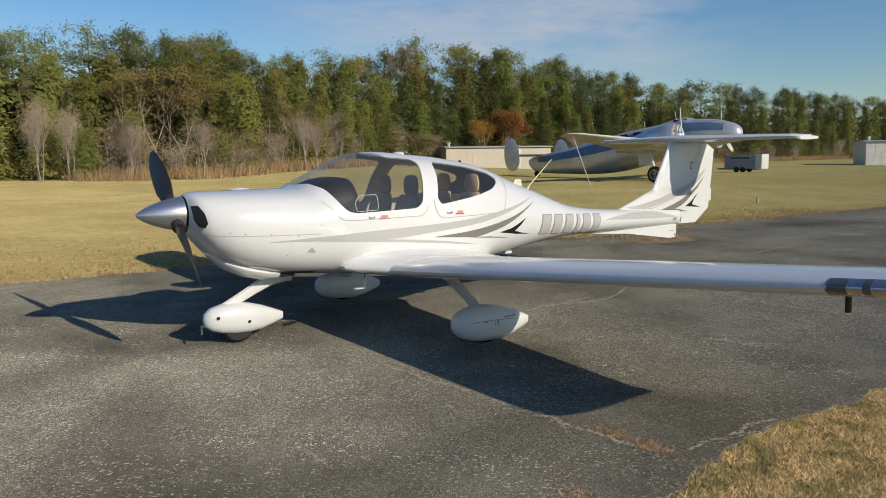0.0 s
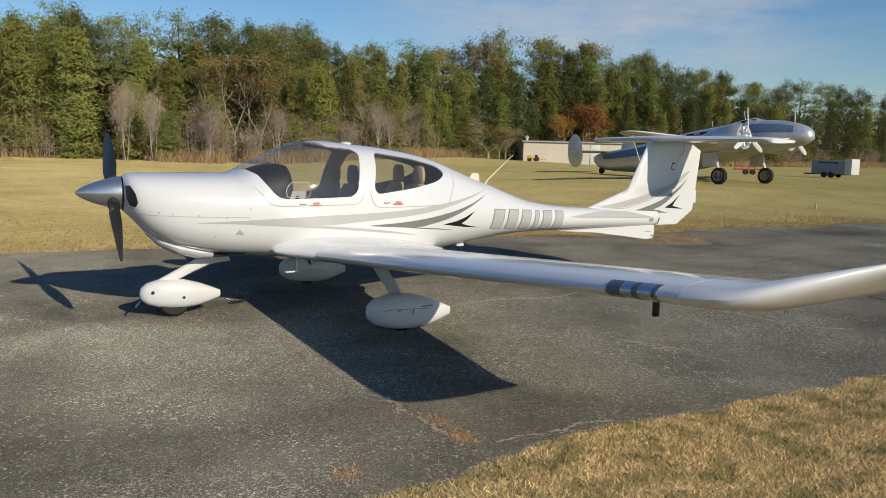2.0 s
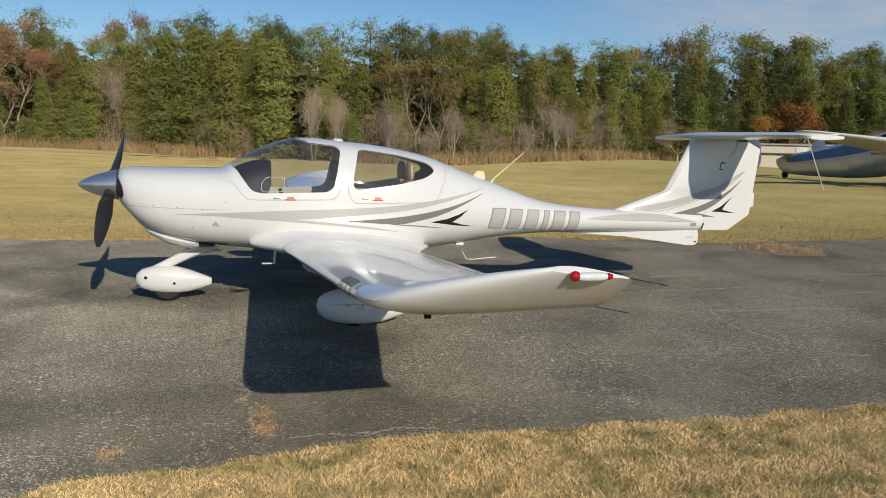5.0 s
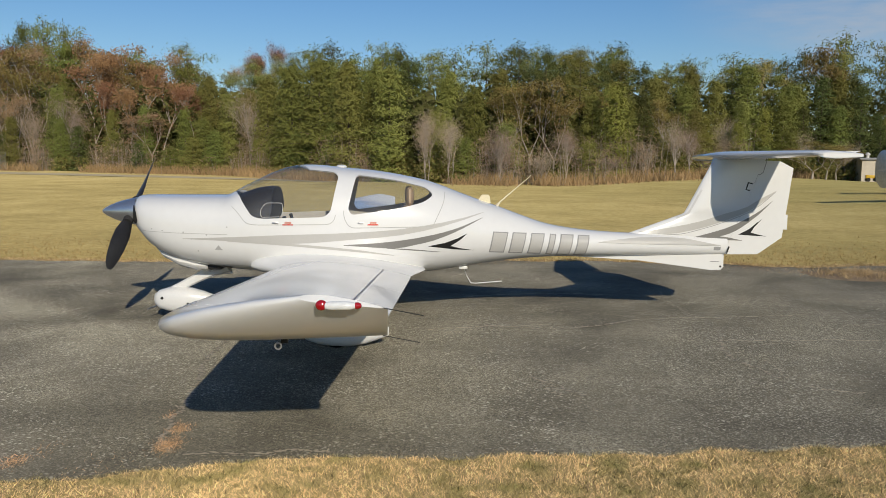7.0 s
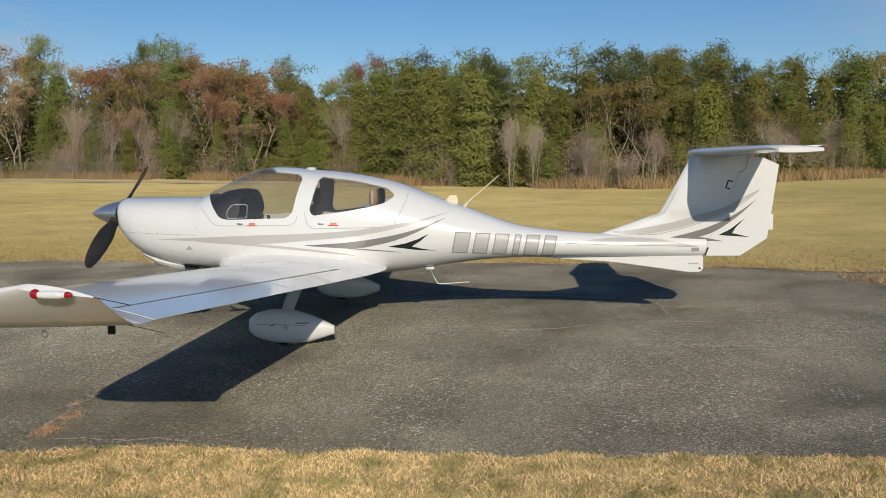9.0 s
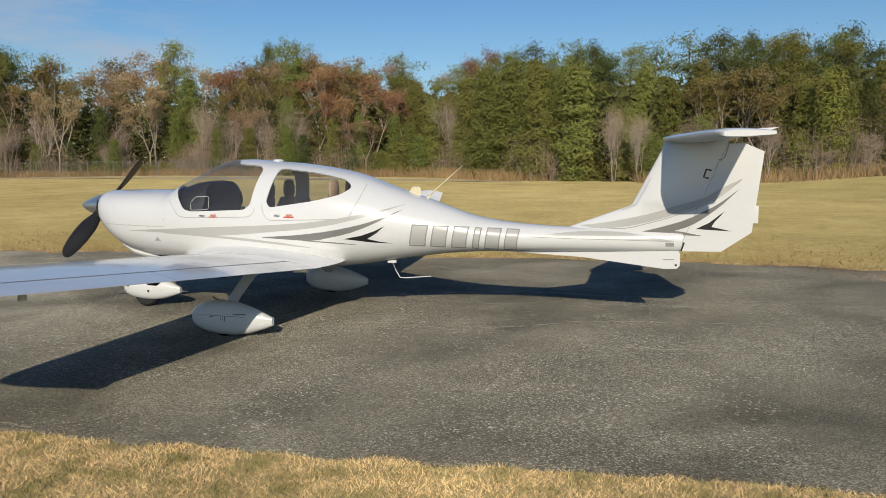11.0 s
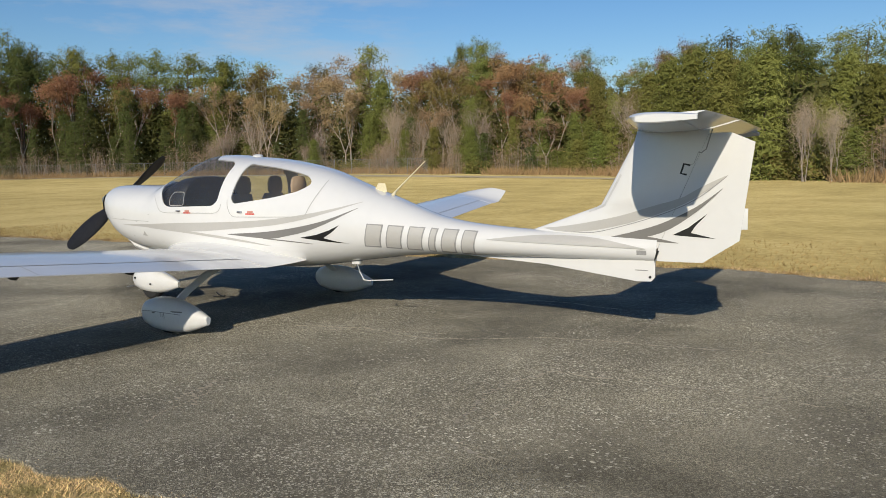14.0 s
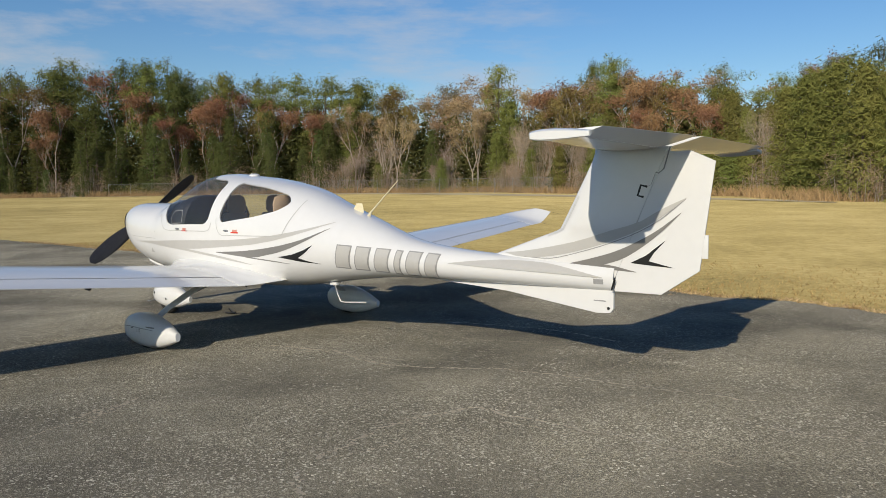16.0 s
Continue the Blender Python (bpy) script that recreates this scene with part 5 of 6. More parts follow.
# tufts and sandy cracks in the asphalt
CRACKS = [[(1.88, -4.3), (1.8, -4.0), (1.77, -3.74), (1.73, -3.19), (1.63, -2.23), (1.58, -1.7), (1.55, -0.8)], [(2.0, -4.32), (2.22, -4.27), (2.5, -4.3), (2.69, -4.27), (2.9, -4.3)], [(0.14, -2.95), (0.18, -3.05), (0.21, -3.27)],
          [(4.6, -3.15), (4.46, -2.58)], [(4.42, -2.57), (4.61, -2.92), (4.8, -3.17)], [(6.67, -1.19), (6.99, -1.25), (7.24, -1.22), (7.55, -1.24), (7.93, -1.2), (8.6, -1.3)], [(6.58, -2.66), (6.5, -2.3), (6.47, -1.87), (6.52, -1.6), (6.67, -1.2)],
          [(8.41, -0.46), (8.72, -0.45), (8.98, -0.39), (9.6, -0.3)], [(3.64, -0.62), (4.36, -0.43), (5.19, -0.58), (5.59, -0.42), (6.07, -0.1), (6.71, 0.03), (7.37, 0.06), (8.3, 0.2)], [(6.69, -2.96), (7.06, -3.13)], [(0.7, -4.2), (0.75, -4.4), (0.6, -4.6)], [(4.2, 1.6), (5.4, 1.9), (6.4, 1.7)], [(9.4, 1.2), (10.5, 1.0), (12.0, 1.3)]]
cv, cf = [], []
for line in CRACKS:
    for a, b in zip(line, line[1:]):
        k = max(2, int(math.hypot(b[0] - a[0], b[1] - a[1]) / 0.012))
        for i in range(k):
            if fr.random() < 0.2:
                continue
            x, y = a[0] + (b[0] - a[0]) * i / k, a[1] + (b[1] - a[1]) * i / k
            sway_ = 0.05 * noise.noise((x * 4, y * 4, 6.0)) + 0.02 * noise.noise((x * 17, y * 17, 6.0))
            x, y = x + sway_ + fr.gauss(0, 0.009), y + sway_ + fr.gauss(0, 0.009)
            m_ = len(cv)
            r_ = fr.uniform(0.005, 0.014)
            th = fr.uniform(0, math.tau)
            cv += [(x + r_ * (1 + 1.2 * (q % 2)) * math.cos(th + q * math.tau / 6), y + r_ * math.sin(th + q * math.tau / 6), 0.0225 + 0.00001 * (len(cf) % 60)) for q in range(6)]
            cf.append(tuple(range(m_, m_ + 6)))
FINE = [[(4.78, -3.55), (4.69, -3.11), (4.56, -2.65)], [(6.39, -1.96), (6.55, -1.79), (6.71, -1.68)], [(6.87, -1.44), (7.23, -1.37), (7.55, -1.35)], [(3.8, -0.81), (4.35, -0.51), (5.27, -0.3)], [(6.65, -2.64), (6.7, -2.34), (6.73, -2.06)],
        [(0.18, -3.0), (0.15, -3.22), (0.17, -3.36)], [(2.11, -4.36), (2.37, -4.32), (2.57, -4.34), (2.73, -4.4)], [(1.7, -3.3), (1.75, -3.47), (1.67, -3.68)], [(6.9, 0.2), (6.95, 1.41), (7.14, 2.06)], [(3.72, 1.15), (5.18, 0.88), (5.94, 1.22)]]
for line in FINE:
    for a, b in zip(line, line[1:]):
        k = max(2, int(math.hypot(b[0] - a[0], b[1] - a[1]) / 0.011))
        for i in range(k):
            if fr.random() < 0.25:
                continue
            x, y = a[0] + (b[0] - a[0]) * i / k, a[1] + (b[1] - a[1]) * i / k
            sway_ = 0.05 * noise.noise((x * 5, y * 5, 2.0))
            x, y, r_, th, m_ = x + sway_ + fr.gauss(0, 0.007), y + sway_ + fr.gauss(0, 0.007), fr.uniform(0.003, 0.0085), fr.uniform(0, math.tau), len(cv)
            cv += [(x + r_ * (1 + 1.2 * (q % 2)) * math.cos(th + q * math.tau / 6), y + r_ * math.sin(th + q * math.tau / 6), 0.0225 + 0.00001 * (len(cf) % 60)) for q in range(6)]
            cf.append(tuple(range(m_, m_ + 6)))
tagged(raw("crack_fill", cv, cf, SAND), "pale sandy filling in the asphalt cracks", "crack", kind="stuff")
tuft_pts = []
for x, y, n, s in ((1.86, -3.84, 420, 0.035), (1.87, -4.15, 700, 0.045), (1.72, -3.56, 90, 0.025), (1.04, -4.4, 300, 0.04), (1.13, -4.19, 60, 0.05), (1.55, -4.5, 60, 0.08), (9.8, 4.9, 1000, 0.3), (12.2, 4.3, 900, 0.35), (5.2, 5.9, 500, 0.3)):
    tuft_pts += [(x + fr.gauss(0, s), y + fr.gauss(0, s * 1.6), 0.015) for _ in range(n)]
v, f = blades(tuft_pts, 0.018, 0.006, 1.3, 9)
tagged(tri_object("grass_tufts", v, f, leaf_mat("rusty_straw", (0.66, 0.44, 0.26), 0.5, 0.3, (0.45, 0.28, 0.15), 12.0)), "small dry grass tufts growing from the asphalt cracks", "grass", kind="stuff")


# a low brown patch of earth and dead grass on the asphalt
EARTH = mat("brown_earth", (0.27, 0.19, 0.11), 0.95, var=0.4, scale=4, bump=0.6, bscale=40)
bm = bmesh.new()
mr_ = []
for j in range(7):
    ring = []
    for i in range(36):
        a = i * math.tau / 36
        k = (j / 6) * (1 + 0.25 * noise.noise((math.cos(a) * 1.6, math.sin(a) * 1.6, 3.0)))
        x, y = 11.1 + 0.95 * k * math.cos(a), 3.72 + 0.72 * k * math.sin(a)
        ring.append(bm.verts.new((x, y, tz(x, y) + 0.012 + 0.05 * (1 - (j / 6) ** 2) + 0.012 * noise.noise((x * 5, y * 5, 0)))))
    mr_.append(ring)
for a_, b_ in zip(mr_[1:], mr_[2:]):
    for i in range(36):
        bm.faces.new((a_[i], a_[(i + 1) % 36], b_[(i + 1) % 36], b_[i]))
bm.faces.new(mr_[1])
for v_ in mr_[0]:
    bm.verts.remove(v_)
tagged(part("earth_patch", bm, EARTH), "low brown patch of earth on the asphalt", "earth", kind="stuff")
DEAD = leaf_mat("dead_brown_grass", (0.55, 0.41, 0.23), 0.5, 0.2, (0.36, 0.24, 0.12))
dead_pts = [(11.1 + fr.gauss(0, 0.42), 3.72 + fr.gauss(0, 0.33), 0.05) for _ in range(1000)]
v, f = blades(dead_pts, 0.06, 0.014, 0.9, 12)
tagged(tri_object("dead_grass", v, f, DEAD), "dead brown grass on the earth patch", "grass", kind="stuff")
fringe = []
for _ in range(16000):
    x = fr.uniform(-16, 26)
    y = edges(x)[1] + abs(fr.gauss(0, 0.16)) - 0.06
    fringe.append((x, y, tz(x, y)))
v, f = blades(fringe, 0.05, 0.02, 0.9, 14)
tagged(tri_object("edge_grass", v, f, DEAD), "rusty dead grass fringe along the apron edge", "grass", kind="stuff")
stake = thing("marker_stake", (23.0, 9.3, tz(23, 9.3)), "short weathered wooden marker stake in the grass", "stake")
part("post", tube([(23.0, 9.3, tz(23, 9.3) - 0.05), (23.0, 9.3, tz(23, 9.3) + 0.2)], [0.04, 0.034], 8), BARKG, stake)
part("cap", lathe([(0.2, 0.036), (0.22, 0.03), (0.23, 0.005)], (23.0, 9.3, tz(23, 9.3)), "z", 10), BARKG, stake)


# ---- cabin of the light aircraft ----
def seat(x, y, material, rest, name):
    """A bucket seat with its back and head rest."""
    base = part(name, box(x - 0.42, x + 0.05, y - 0.21, y + 0.21, 0.78, 0.93, 0.05), material, plane, "padded cabin seat")
    rings = []
    for z, w, d, dx in ((0.85, 0.21, 0.07, 0.02), (1.05, 0.22, 0.07, 0.05), (1.25, 0.20, 0.06, 0.10), (1.36, 0.15, 0.05, 0.13)):
        rings.append([Vector((x + dx + d * math.cos(k * math.tau / 16), y + w * math.copysign(abs(math.sin(k * math.tau / 16)) ** 0.6, math.sin(k * math.tau / 16)), z)) for k in range(16)])
    part("seat_back", loft(rings), material, base)
    rings = []
    for z, w, d in ((1.36, 0.09, 0.03), (1.39, 0.12, 0.045), (1.47, 0.125, 0.05), (1.54, 0.10, 0.04), (1.56, 0.05, 0.02)):
        rings.append([Vector((x + 0.15 + d * math.cos(k * math.tau / 14), y + w * math.sin(k * math.tau / 14), z)) for k in range(14)])
    part("head_rest", loft(rings), rest, base)


for y in (-0.27, 0.27):
    seat(2.52, y, DKSEAT, DKSEAT, "front_seat")
    seat(3.30, y, TAN, TAN, "rear_seat")
part("cabin_floor", box(1.75, 3.4, -0.44, 0.44, 0.72, 0.76, 0.01), LINING, plane, "grey cabin floor")
part("rear_bulkhead", box(3.52, 3.56, -0.36, 0.36, 0.78, 1.32, 0.02), LINING, plane)
part("instrument_panel", loft([[Vector((x, y, z)) for x, z in ((1.48, 1.40 - d), (1.6, 1.485 - d), (1.75, 1.54 - d), (1.88, 1.56 - d), (1.95, 1.55 - d), (1.96, 1.53 - d), (1.92, 1.2), (1.80, 1.0), (1.5, 1.0))] for y, d in ((-0.46, 0.22), (-0.43, 0.14), (-0.36, 0.06), (-0.25, 0.01), (-0.12, 0.0), (0.12, 0.0), (0.25, 0.01), (0.36, 0.06), (0.43, 0.14), (0.46, 0.22))]), PANELB, plane, "black instrument panel under a glare shield")
for y in (-0.27, 0.27):
    part("control_stick", tube([(2.12, y, 0.93), (2.10, y, 1.1), (2.06, y, 1.23)], [0.012, 0.012, 0.022], 8), PANELB, plane)


# ---- seams, placards, aerials, lamps of the light aircraft ----
def open_dense(pts, step=0.04):
    return dense(list(pts), step)[: -max(1, int((Vector(pts[0]) - Vector(pts[-1])).length / step))] + [pts[-1]]


SOFT = mat("door_seam", (0.42, 0.42, 0.41), 0.7)
PALE = mat("pale_grey_vinyl", (0.56, 0.56, 0.55), 0.4)
door1 = rounded([(1.42, 1.44), (1.60, 1.30), (1.70, 1.17), (1.80, 1.155), (2.64, 1.165), (2.72, 1.74)], [0.01, 0.08, 0.06, 0.1, 0.1, 0.01])[5:-5]
line_decal("door_seam", open_dense(door1), 0.007, SOFT, plane, on_fus)
door2 = rounded([(2.79, 1.76), (2.735, 1.25), (2.80, 1.128), (3.70, 1.14), (3.835, 1.42), (3.852, 1.62)], [0.01, 0.08, 0.09, 0.03, 0.1, 0.01])[5:-5]
line_decal("door_seam", open_dense(door2), 0.007, SOFT, plane, on_fus)
storm = rounded([(1.862, 1.237), (1.855, 1.32), (1.915, 1.388), (2.09, 1.39), (2.092, 1.245)], 0.03)
line_decal("storm_window_frame", open_dense(storm + storm[:1], 0.02), 0.006, SOFT, canopy_glass, on_fus, "pale frame of the small storm window")
line_decal("cowl_seam", open_dense([(0.47, 1.085), (0.62, 1.075), (1.0, 1.06), (1.5, 1.05)]), 0.005, SOFT, plane, on_fus)
line_decal("cowl_seam", open_dense([(0.66, 0.86), (0.85, 0.79), (1.1, 0.745), (1.4, 0.715), (1.9, 0.68)]), 0.006, SOFT, plane, on_fus)
for x, z in ((0.80, 1.085), (1.03, 1.07), (1.28, 1.045), (1.50, 1.13), (1.12, 1.0), (0.68, 1.1), (1.18, 0.87)):
    decal("fastener", [(x + 0.008 * math.cos(k * math.tau / 8), z + 0.008 * math.sin(k * math.tau / 8)) for k in range(8)], SOFT, plane, on_fus, 0.02)
decal("cooling_inlet", rounded([(0.425, 1.335), (0.432, 1.22), (0.455, 1.165), (0.50, 1.15), (0.518, 1.19), (0.50, 1.27), (0.462, 1.34)], 0.012), BLACK, plane, lambda x, z: fus_at(x, fus_ang(x, z), -0.012) - Vector((0.008, 0, 0)), 0.02, "dark oval cooling inlet")
decal("inlet_vent", [(1.36, 0.885), (1.45, 0.88), (1.405, 0.935)], SOFT, plane, on_fus, 0.03, "small flush air inlet")
decal("outlet_slot", [(1.24, 0.70), (1.52, 0.685), (1.50, 0.66), (1.27, 0.672)], BLACK, plane, on_fus, 0.03, "dark cowling outlet slot")
for x, z in ((2.145, 1.165), (3.05, 1.168)):
    decal("placard", [(x - 0.055, z - 0.012), (x + 0.06, z - 0.012), (x + 0.06, z + 0.002), (x - 0.055, z + 0.002)], REDV, plane, on_fus, 0.03, "small red door placard")
    decal("placard", [(x - 0.03, z + 0.004), (x + 0.04, z + 0.004), (x + 0.04, z + 0.026), (x - 0.03, z + 0.026)], mat("faded_red", (0.55, 0.25, 0.2), 0.4), plane, on_fus, 0.03, "small faded red door placard")
    part("door_latch", box(x - 0.16, x - 0.10, -0.622, -0.60, z + 0.006, z + 0.024, 0.005), STEEL, plane)
part("gps_antenna", lathe([(0.0, 0.06), (0.012, 0.06), (0.026, 0.04), (0.03, 0.0)], (2.68, -0.02, 1.775), "z", 20), WHITE2, plane)
part("blade_antenna", loft([[Vector((x + a, b, z)) for a, b in ((0, 0), (c * 0.5, 0.01), (c, 0), (c * 0.5, -0.01))] for x, z, c in ((4.22, 1.38, 0.17), (4.27, 1.45, 0.11), (4.285, 1.475, 0.08))]), CREAM, plane, "cream blade antenna")
whip = part("whip_antenna", tube([(4.46, 0, 1.345), (4.5, 0, 1.395), (4.855, 0.0, 1.70)], [0.022, 0.009, 0.004], 8), CREAM, plane, "thin cream whip antenna")
part("boarding_step", tube([(4.06, -0.12, 0.68), (4.11, -0.12, 0.55), (4.16, -0.12, 0.465), (4.22, -0.12, 0.46), (4.52, -0.12, 0.485)], 0.006, 8), WHITE2, plane, "thin white tube step")
part("boarding_step", tube([(2.0, -0.5, 0.65), (1.99, -0.5, 0.54), (1.985, -0.5, 0.495)], 0.013, 8), WHITE2, plane, "thin white tube step")
part("step_tread", box(1.86, 1.998, -0.53, -0.47, 0.484, 0.496, 0.004), WHITE2, plane)
part("outlet_shroud", box(1.21, 1.37, -0.25, 0.25, 0.632, 0.70, 0.02), PANELB, plane, "black cowling outlet")
part("fuselage_vent", box(4.02, 4.12, -0.14, -0.08, 0.625, 0.66, 0.012), WHITE2, plane)
part("drain_mast", tube([(2.32, 0.1, 0.58), (2.31, 0.1, 0.5), (2.33, 0.1, 0.46)], 0.012, 8), BLACK, plane)
decal("access_plate", [(7.02, 0.845), (7.105, 0.845), (7.105, 0.885), (7.02, 0.885)], SEAM, plane, on_fus, 0.04, "small grey plate")
decal("rudder_slot", [(7.172, 0.80), (7.185, 0.80), (7.215, 0.885), (7.195, 0.89)], BLACK, fin, lambda x, z: Vector((x, -0.068, z)), 0.04)
decal("stripe", band(curve_pts([(5.62, 0.945), (5.9, 0.975), (6.2, 0.995), (6.6, 0.985), (7.1, 0.90)]), curve_pts([(5.62, 0.940), (6.0, 0.925), (6.4, 0.915), (6.8, 0.905), (7.1, 0.895)])), GREY_L, plane, lambda x, z: fus_at(x, fus_ang(x, z), -0.009), 0.025, label="light grey swoosh stripe")
decal("registration_bar", [(7.0, 0.70), (7.11, 0.70), (7.11, 0.708), (7.0, 0.708)], SEAM, plane, lambda x, z: Vector((x, -0.025, z)), 0.05, "tiny grey marking bar")
line_decal("rudder_notch", [(7.46, 1.624), (7.409, 1.637), (7.384, 1.556), (7.433, 1.545)], 0.018, BLACK, fin, on_fin, "black notch line")
line_decal("rudder_notch", [(7.633, 1.925), (7.587, 1.759), (7.546, 1.727), (7.525, 1.737)], 0.010, SEAM, fin, on_fin)
line_decal("rudder_notch", [(7.525, 1.737), (7.49, 1.64), (7.46, 1.624)], 0.005, SOFT, fin, on_fin)
line_decal("lettering_bar", [(fin_le(z_ / 100) + 0.045, z_ / 100) for z_ in range(122, 156, 3)], 0.02, PALE, fin, on_fin, "small pale grey lettering bar")
part("ventral_pin", lathe([(-0.024, 0.012), (0.024, 0.012)], (7.13, 0, 0.645), "y", 12), BLACK, plane)

for side in (-1, 1):
    wy = side * (0.93 if side > 0 else 1.0)
    tag = "red" if side < 0 else "green"
    lens = REDL if side < 0 else mat("green_lens", (0.005, 0.25, 0.06), 0.1, coat=0.8)
    bm = bmesh.new()
    bmesh.ops.create_uvsphere(bm, u_segments=16, v_segments=10, radius=0.026)
    for v_ in bm.verts:
        v_.co = Vector((3.02 + v_.co.x * 0.9, wy * 6.04 + v_.co.y * 0.6, 1.25 + v_.co.z * 0.8))
    part("navigation_light", bm, lens, plane, tag + " wingtip light")
    part("strobe_light", tube([(3.035, wy * 6.04, 1.248), (3.06, wy * 6.042, 1.248), (3.13, wy * 6.042, 1.248), (3.155, wy * 6.04, 1.248)], [0.014, 0.018, 0.017, 0.010], 14), CLEARL, plane, "clear wingtip strobe lens")
    part("tail_position_light", lathe([(0.0, 0.013), (0.010, 0.014), (0.022, 0.009), (0.026, 0.001)], (3.15, wy * 6.041, 1.248), "x", 14), lens, plane, tag + " rear lens of the wingtip light")
    for k, (x, y, z) in enumerate(((3.275, 6.02, 1.236), (3.27, 5.72, 1.062))):
        part("static_wick", tube([(x - 0.02, wy * y, z), (x + 0.14, wy * (y + 0.008), z - 0.03)], 0.002, 6), PROPBLK, plane)
    bm = bmesh.new()
    for k in range(16):
        a0 = k * math.tau / 16
        for q in range(6):
            b0 = q * math.tau / 6
            bm.verts.new((2.79 + (0.014 + 0.004 * math.cos(b0)) * math.cos(a0), wy * 5.62 + 0.004 * math.sin(b0), 0.995 + (0.014 + 0.004 * math.cos(b0)) * math.sin(a0)))
    bm.verts.ensure_lookup_table()
    for k in range(16):
        for q in range(6):
            i0, i1 = k * 6, ((k + 1) % 16) * 6
            bm.faces.new([bm.verts[i] for i in (i0 + q, i0 + (q + 1) % 6, i1 + (q + 1) % 6, i1 + q)])
    part("tie_down_ring", bm, STEEL, plane)
def edge_patch(name, y0, y1, c1, off, material, parent, label=""):
    """A cover lying on the wing's leading edge between two stations."""
    rings = []
    for y in (y0, (y0 + y1) / 2, y1):
        l_, r_, h_ = wing_at(y)
        ch = r_ - l_
        rings.append([Vector((l_ + a * ch - off, -y, h_ + g * ch * (1 + off * 6) + 0.045 * (1 - a))) for a, g in foil(0, c1, 0.14)])
    return part(name, loft(rings), material, parent, label)


lamp = edge_patch("landing_light_cover", 4.96, 5.32, 0.055, 0.003, LAMPG, plane, "clear landing light cover in the wing edge")
edge_patch("lamp_housing", 4.97, 5.07, 0.05, 0.0045, mat("lamp_recess", (0.10, 0.105, 0.11), 0.25, coat=0.5), lamp)
edge_patch("lamp_housing", 5.15, 5.19, 0.05, 0.0045, bpy.data.materials["lamp_recess"], lamp)
edge_patch("lamp_housing", 5.285, 5.312, 0.05, 0.0045, bpy.data.materials["lamp_recess"], lamp)
part("pitot_mast", box(2.685, 2.725, -4.846, -4.824, 0.83, 0.955, 0.006), BLACK, plane, "black pitot mast under the wing")
part("fuel_vent", lathe([(0.0, 0.03), (0.03, 0.026), (0.05, 0.015)], (2.9, -4.3, 0.86), "z", 12), WHITE2, plane)
for side in (-1, 1):
    yy = side * 1.43
    line_decal("fairing_stripe", [(2.62, 0.235), (2.8, 0.258), (3.0, 0.262)], 0.012, GREY_D, plane, lambda x, z: Vector((x, yy + side * (0.137 - max(0, x - 2.7) * 0.09), z)))
    line_decal("fairing_stripe", [(2.78, 0.25), (2.785, 0.19)], 0.006, BLACK, plane, lambda x, z: Vector((x, yy + side * 0.137, z)))
for x, z, r_ in ((0.66, 0.285, 0.017), (0.95, 0.225, 0.014)):
    decal("fairing_hole", [(x + r_ * math.cos(k * math.tau / 10), z + r_ * math.sin(k * math.tau / 10)) for k in range(10)], BLACK, nose_pant, lambda a, b: Vector((a, -0.119 if a > 0.8 else -0.099, b)), 0.03)
part("tow_pin", tube([(0.56, 0.1, 0.17), (0.5, -0.1, 0.16)], 0.008, 8), STEEL, plane)
part("gear_strut", tube([(1.33, -0.08, 0.66), (1.2, -0.02, 0.60), (1.12, 0, 0.57)], [0.03, 0.025, 0.02], 10), WHITE2, plane)


hook = thing("metal_hook", (1.59, 0.45, 0.02), "small bent black metal hook lying on the asphalt", "hook")
part("rod", tube([(1.49, 0.46, 0.075), (1.55, 0.45, 0.045), (1.63, 0.44, 0.032), (1.66, 0.43, 0.045)], 0.010, 8), BLACK, hook)
part("foot", tube([(1.63, 0.44, 0.032), (1.56, 0.41, 0.030), (1.50, 0.40, 0.030)], 0.009, 8), BLACK, hook)


# ---- the old twin-engined aircraft ----
old = thing("twin_engine_aircraft", (0, 0, 0), "weathered silver and blue vintage twin-engined aircraft standing on its tail wheel", "aircraft")


def oval(x, z, w, h, n=24, p=0.85):
    return [Vector((x, w * math.copysign(abs(math.cos(k * math.tau / n)) ** p, math.cos(k * math.tau / n)), z + h * math.copysign(abs(math.sin(k * math.tau / n)) ** p, math.sin(k * math.tau / n)))) for k in range(n)]


OLD_FUS = [(-1.95, -0.15, 0.04, 0.04), (-1.88, -0.13, 0.22, 0.22), (-1.6, -0.09, 0.40, 0.41), (-1.1, -0.02, 0.54, 0.55), (-0.4, 0.04, 0.65, 0.67), (0.6, 0.08, 0.72, 0.76), (2.4, -0.06, 0.73, 0.88), (4.2, -0.2, 0.69, 0.95), (6.0, -0.26, 0.58, 0.84), (7.8, -0.22, 0.42, 0.66), (9.4, -0.14, 0.22, 0.5), (10.1, -0.06, 0.1, 0.36), (10.4, 0.05, 0.04, 0.15)]
part("fuselage", loft([oval(*lerp_pair) for lerp_pair in [(x, *lerp_table(OLD_FUS, x)) for x in axis_steps([(-1.95, -1.5, 0.05), (-1.5, 10.4, 0.3)])]]), ALU, old)
part("cockpit", loft([oval(x, z, w, h) for x, z, w, h in ((-0.1, 0.45, 0.3, 0.05), (0.3, 0.61, 0.48, 0.22), (0.7, 0.71, 0.53, 0.26), (1.3, 0.69, 0.55, 0.24), (2.4, 0.57, 0.52, 0.18), (3.6, 0.45, 0.5, 0.14))]), ALU, old)
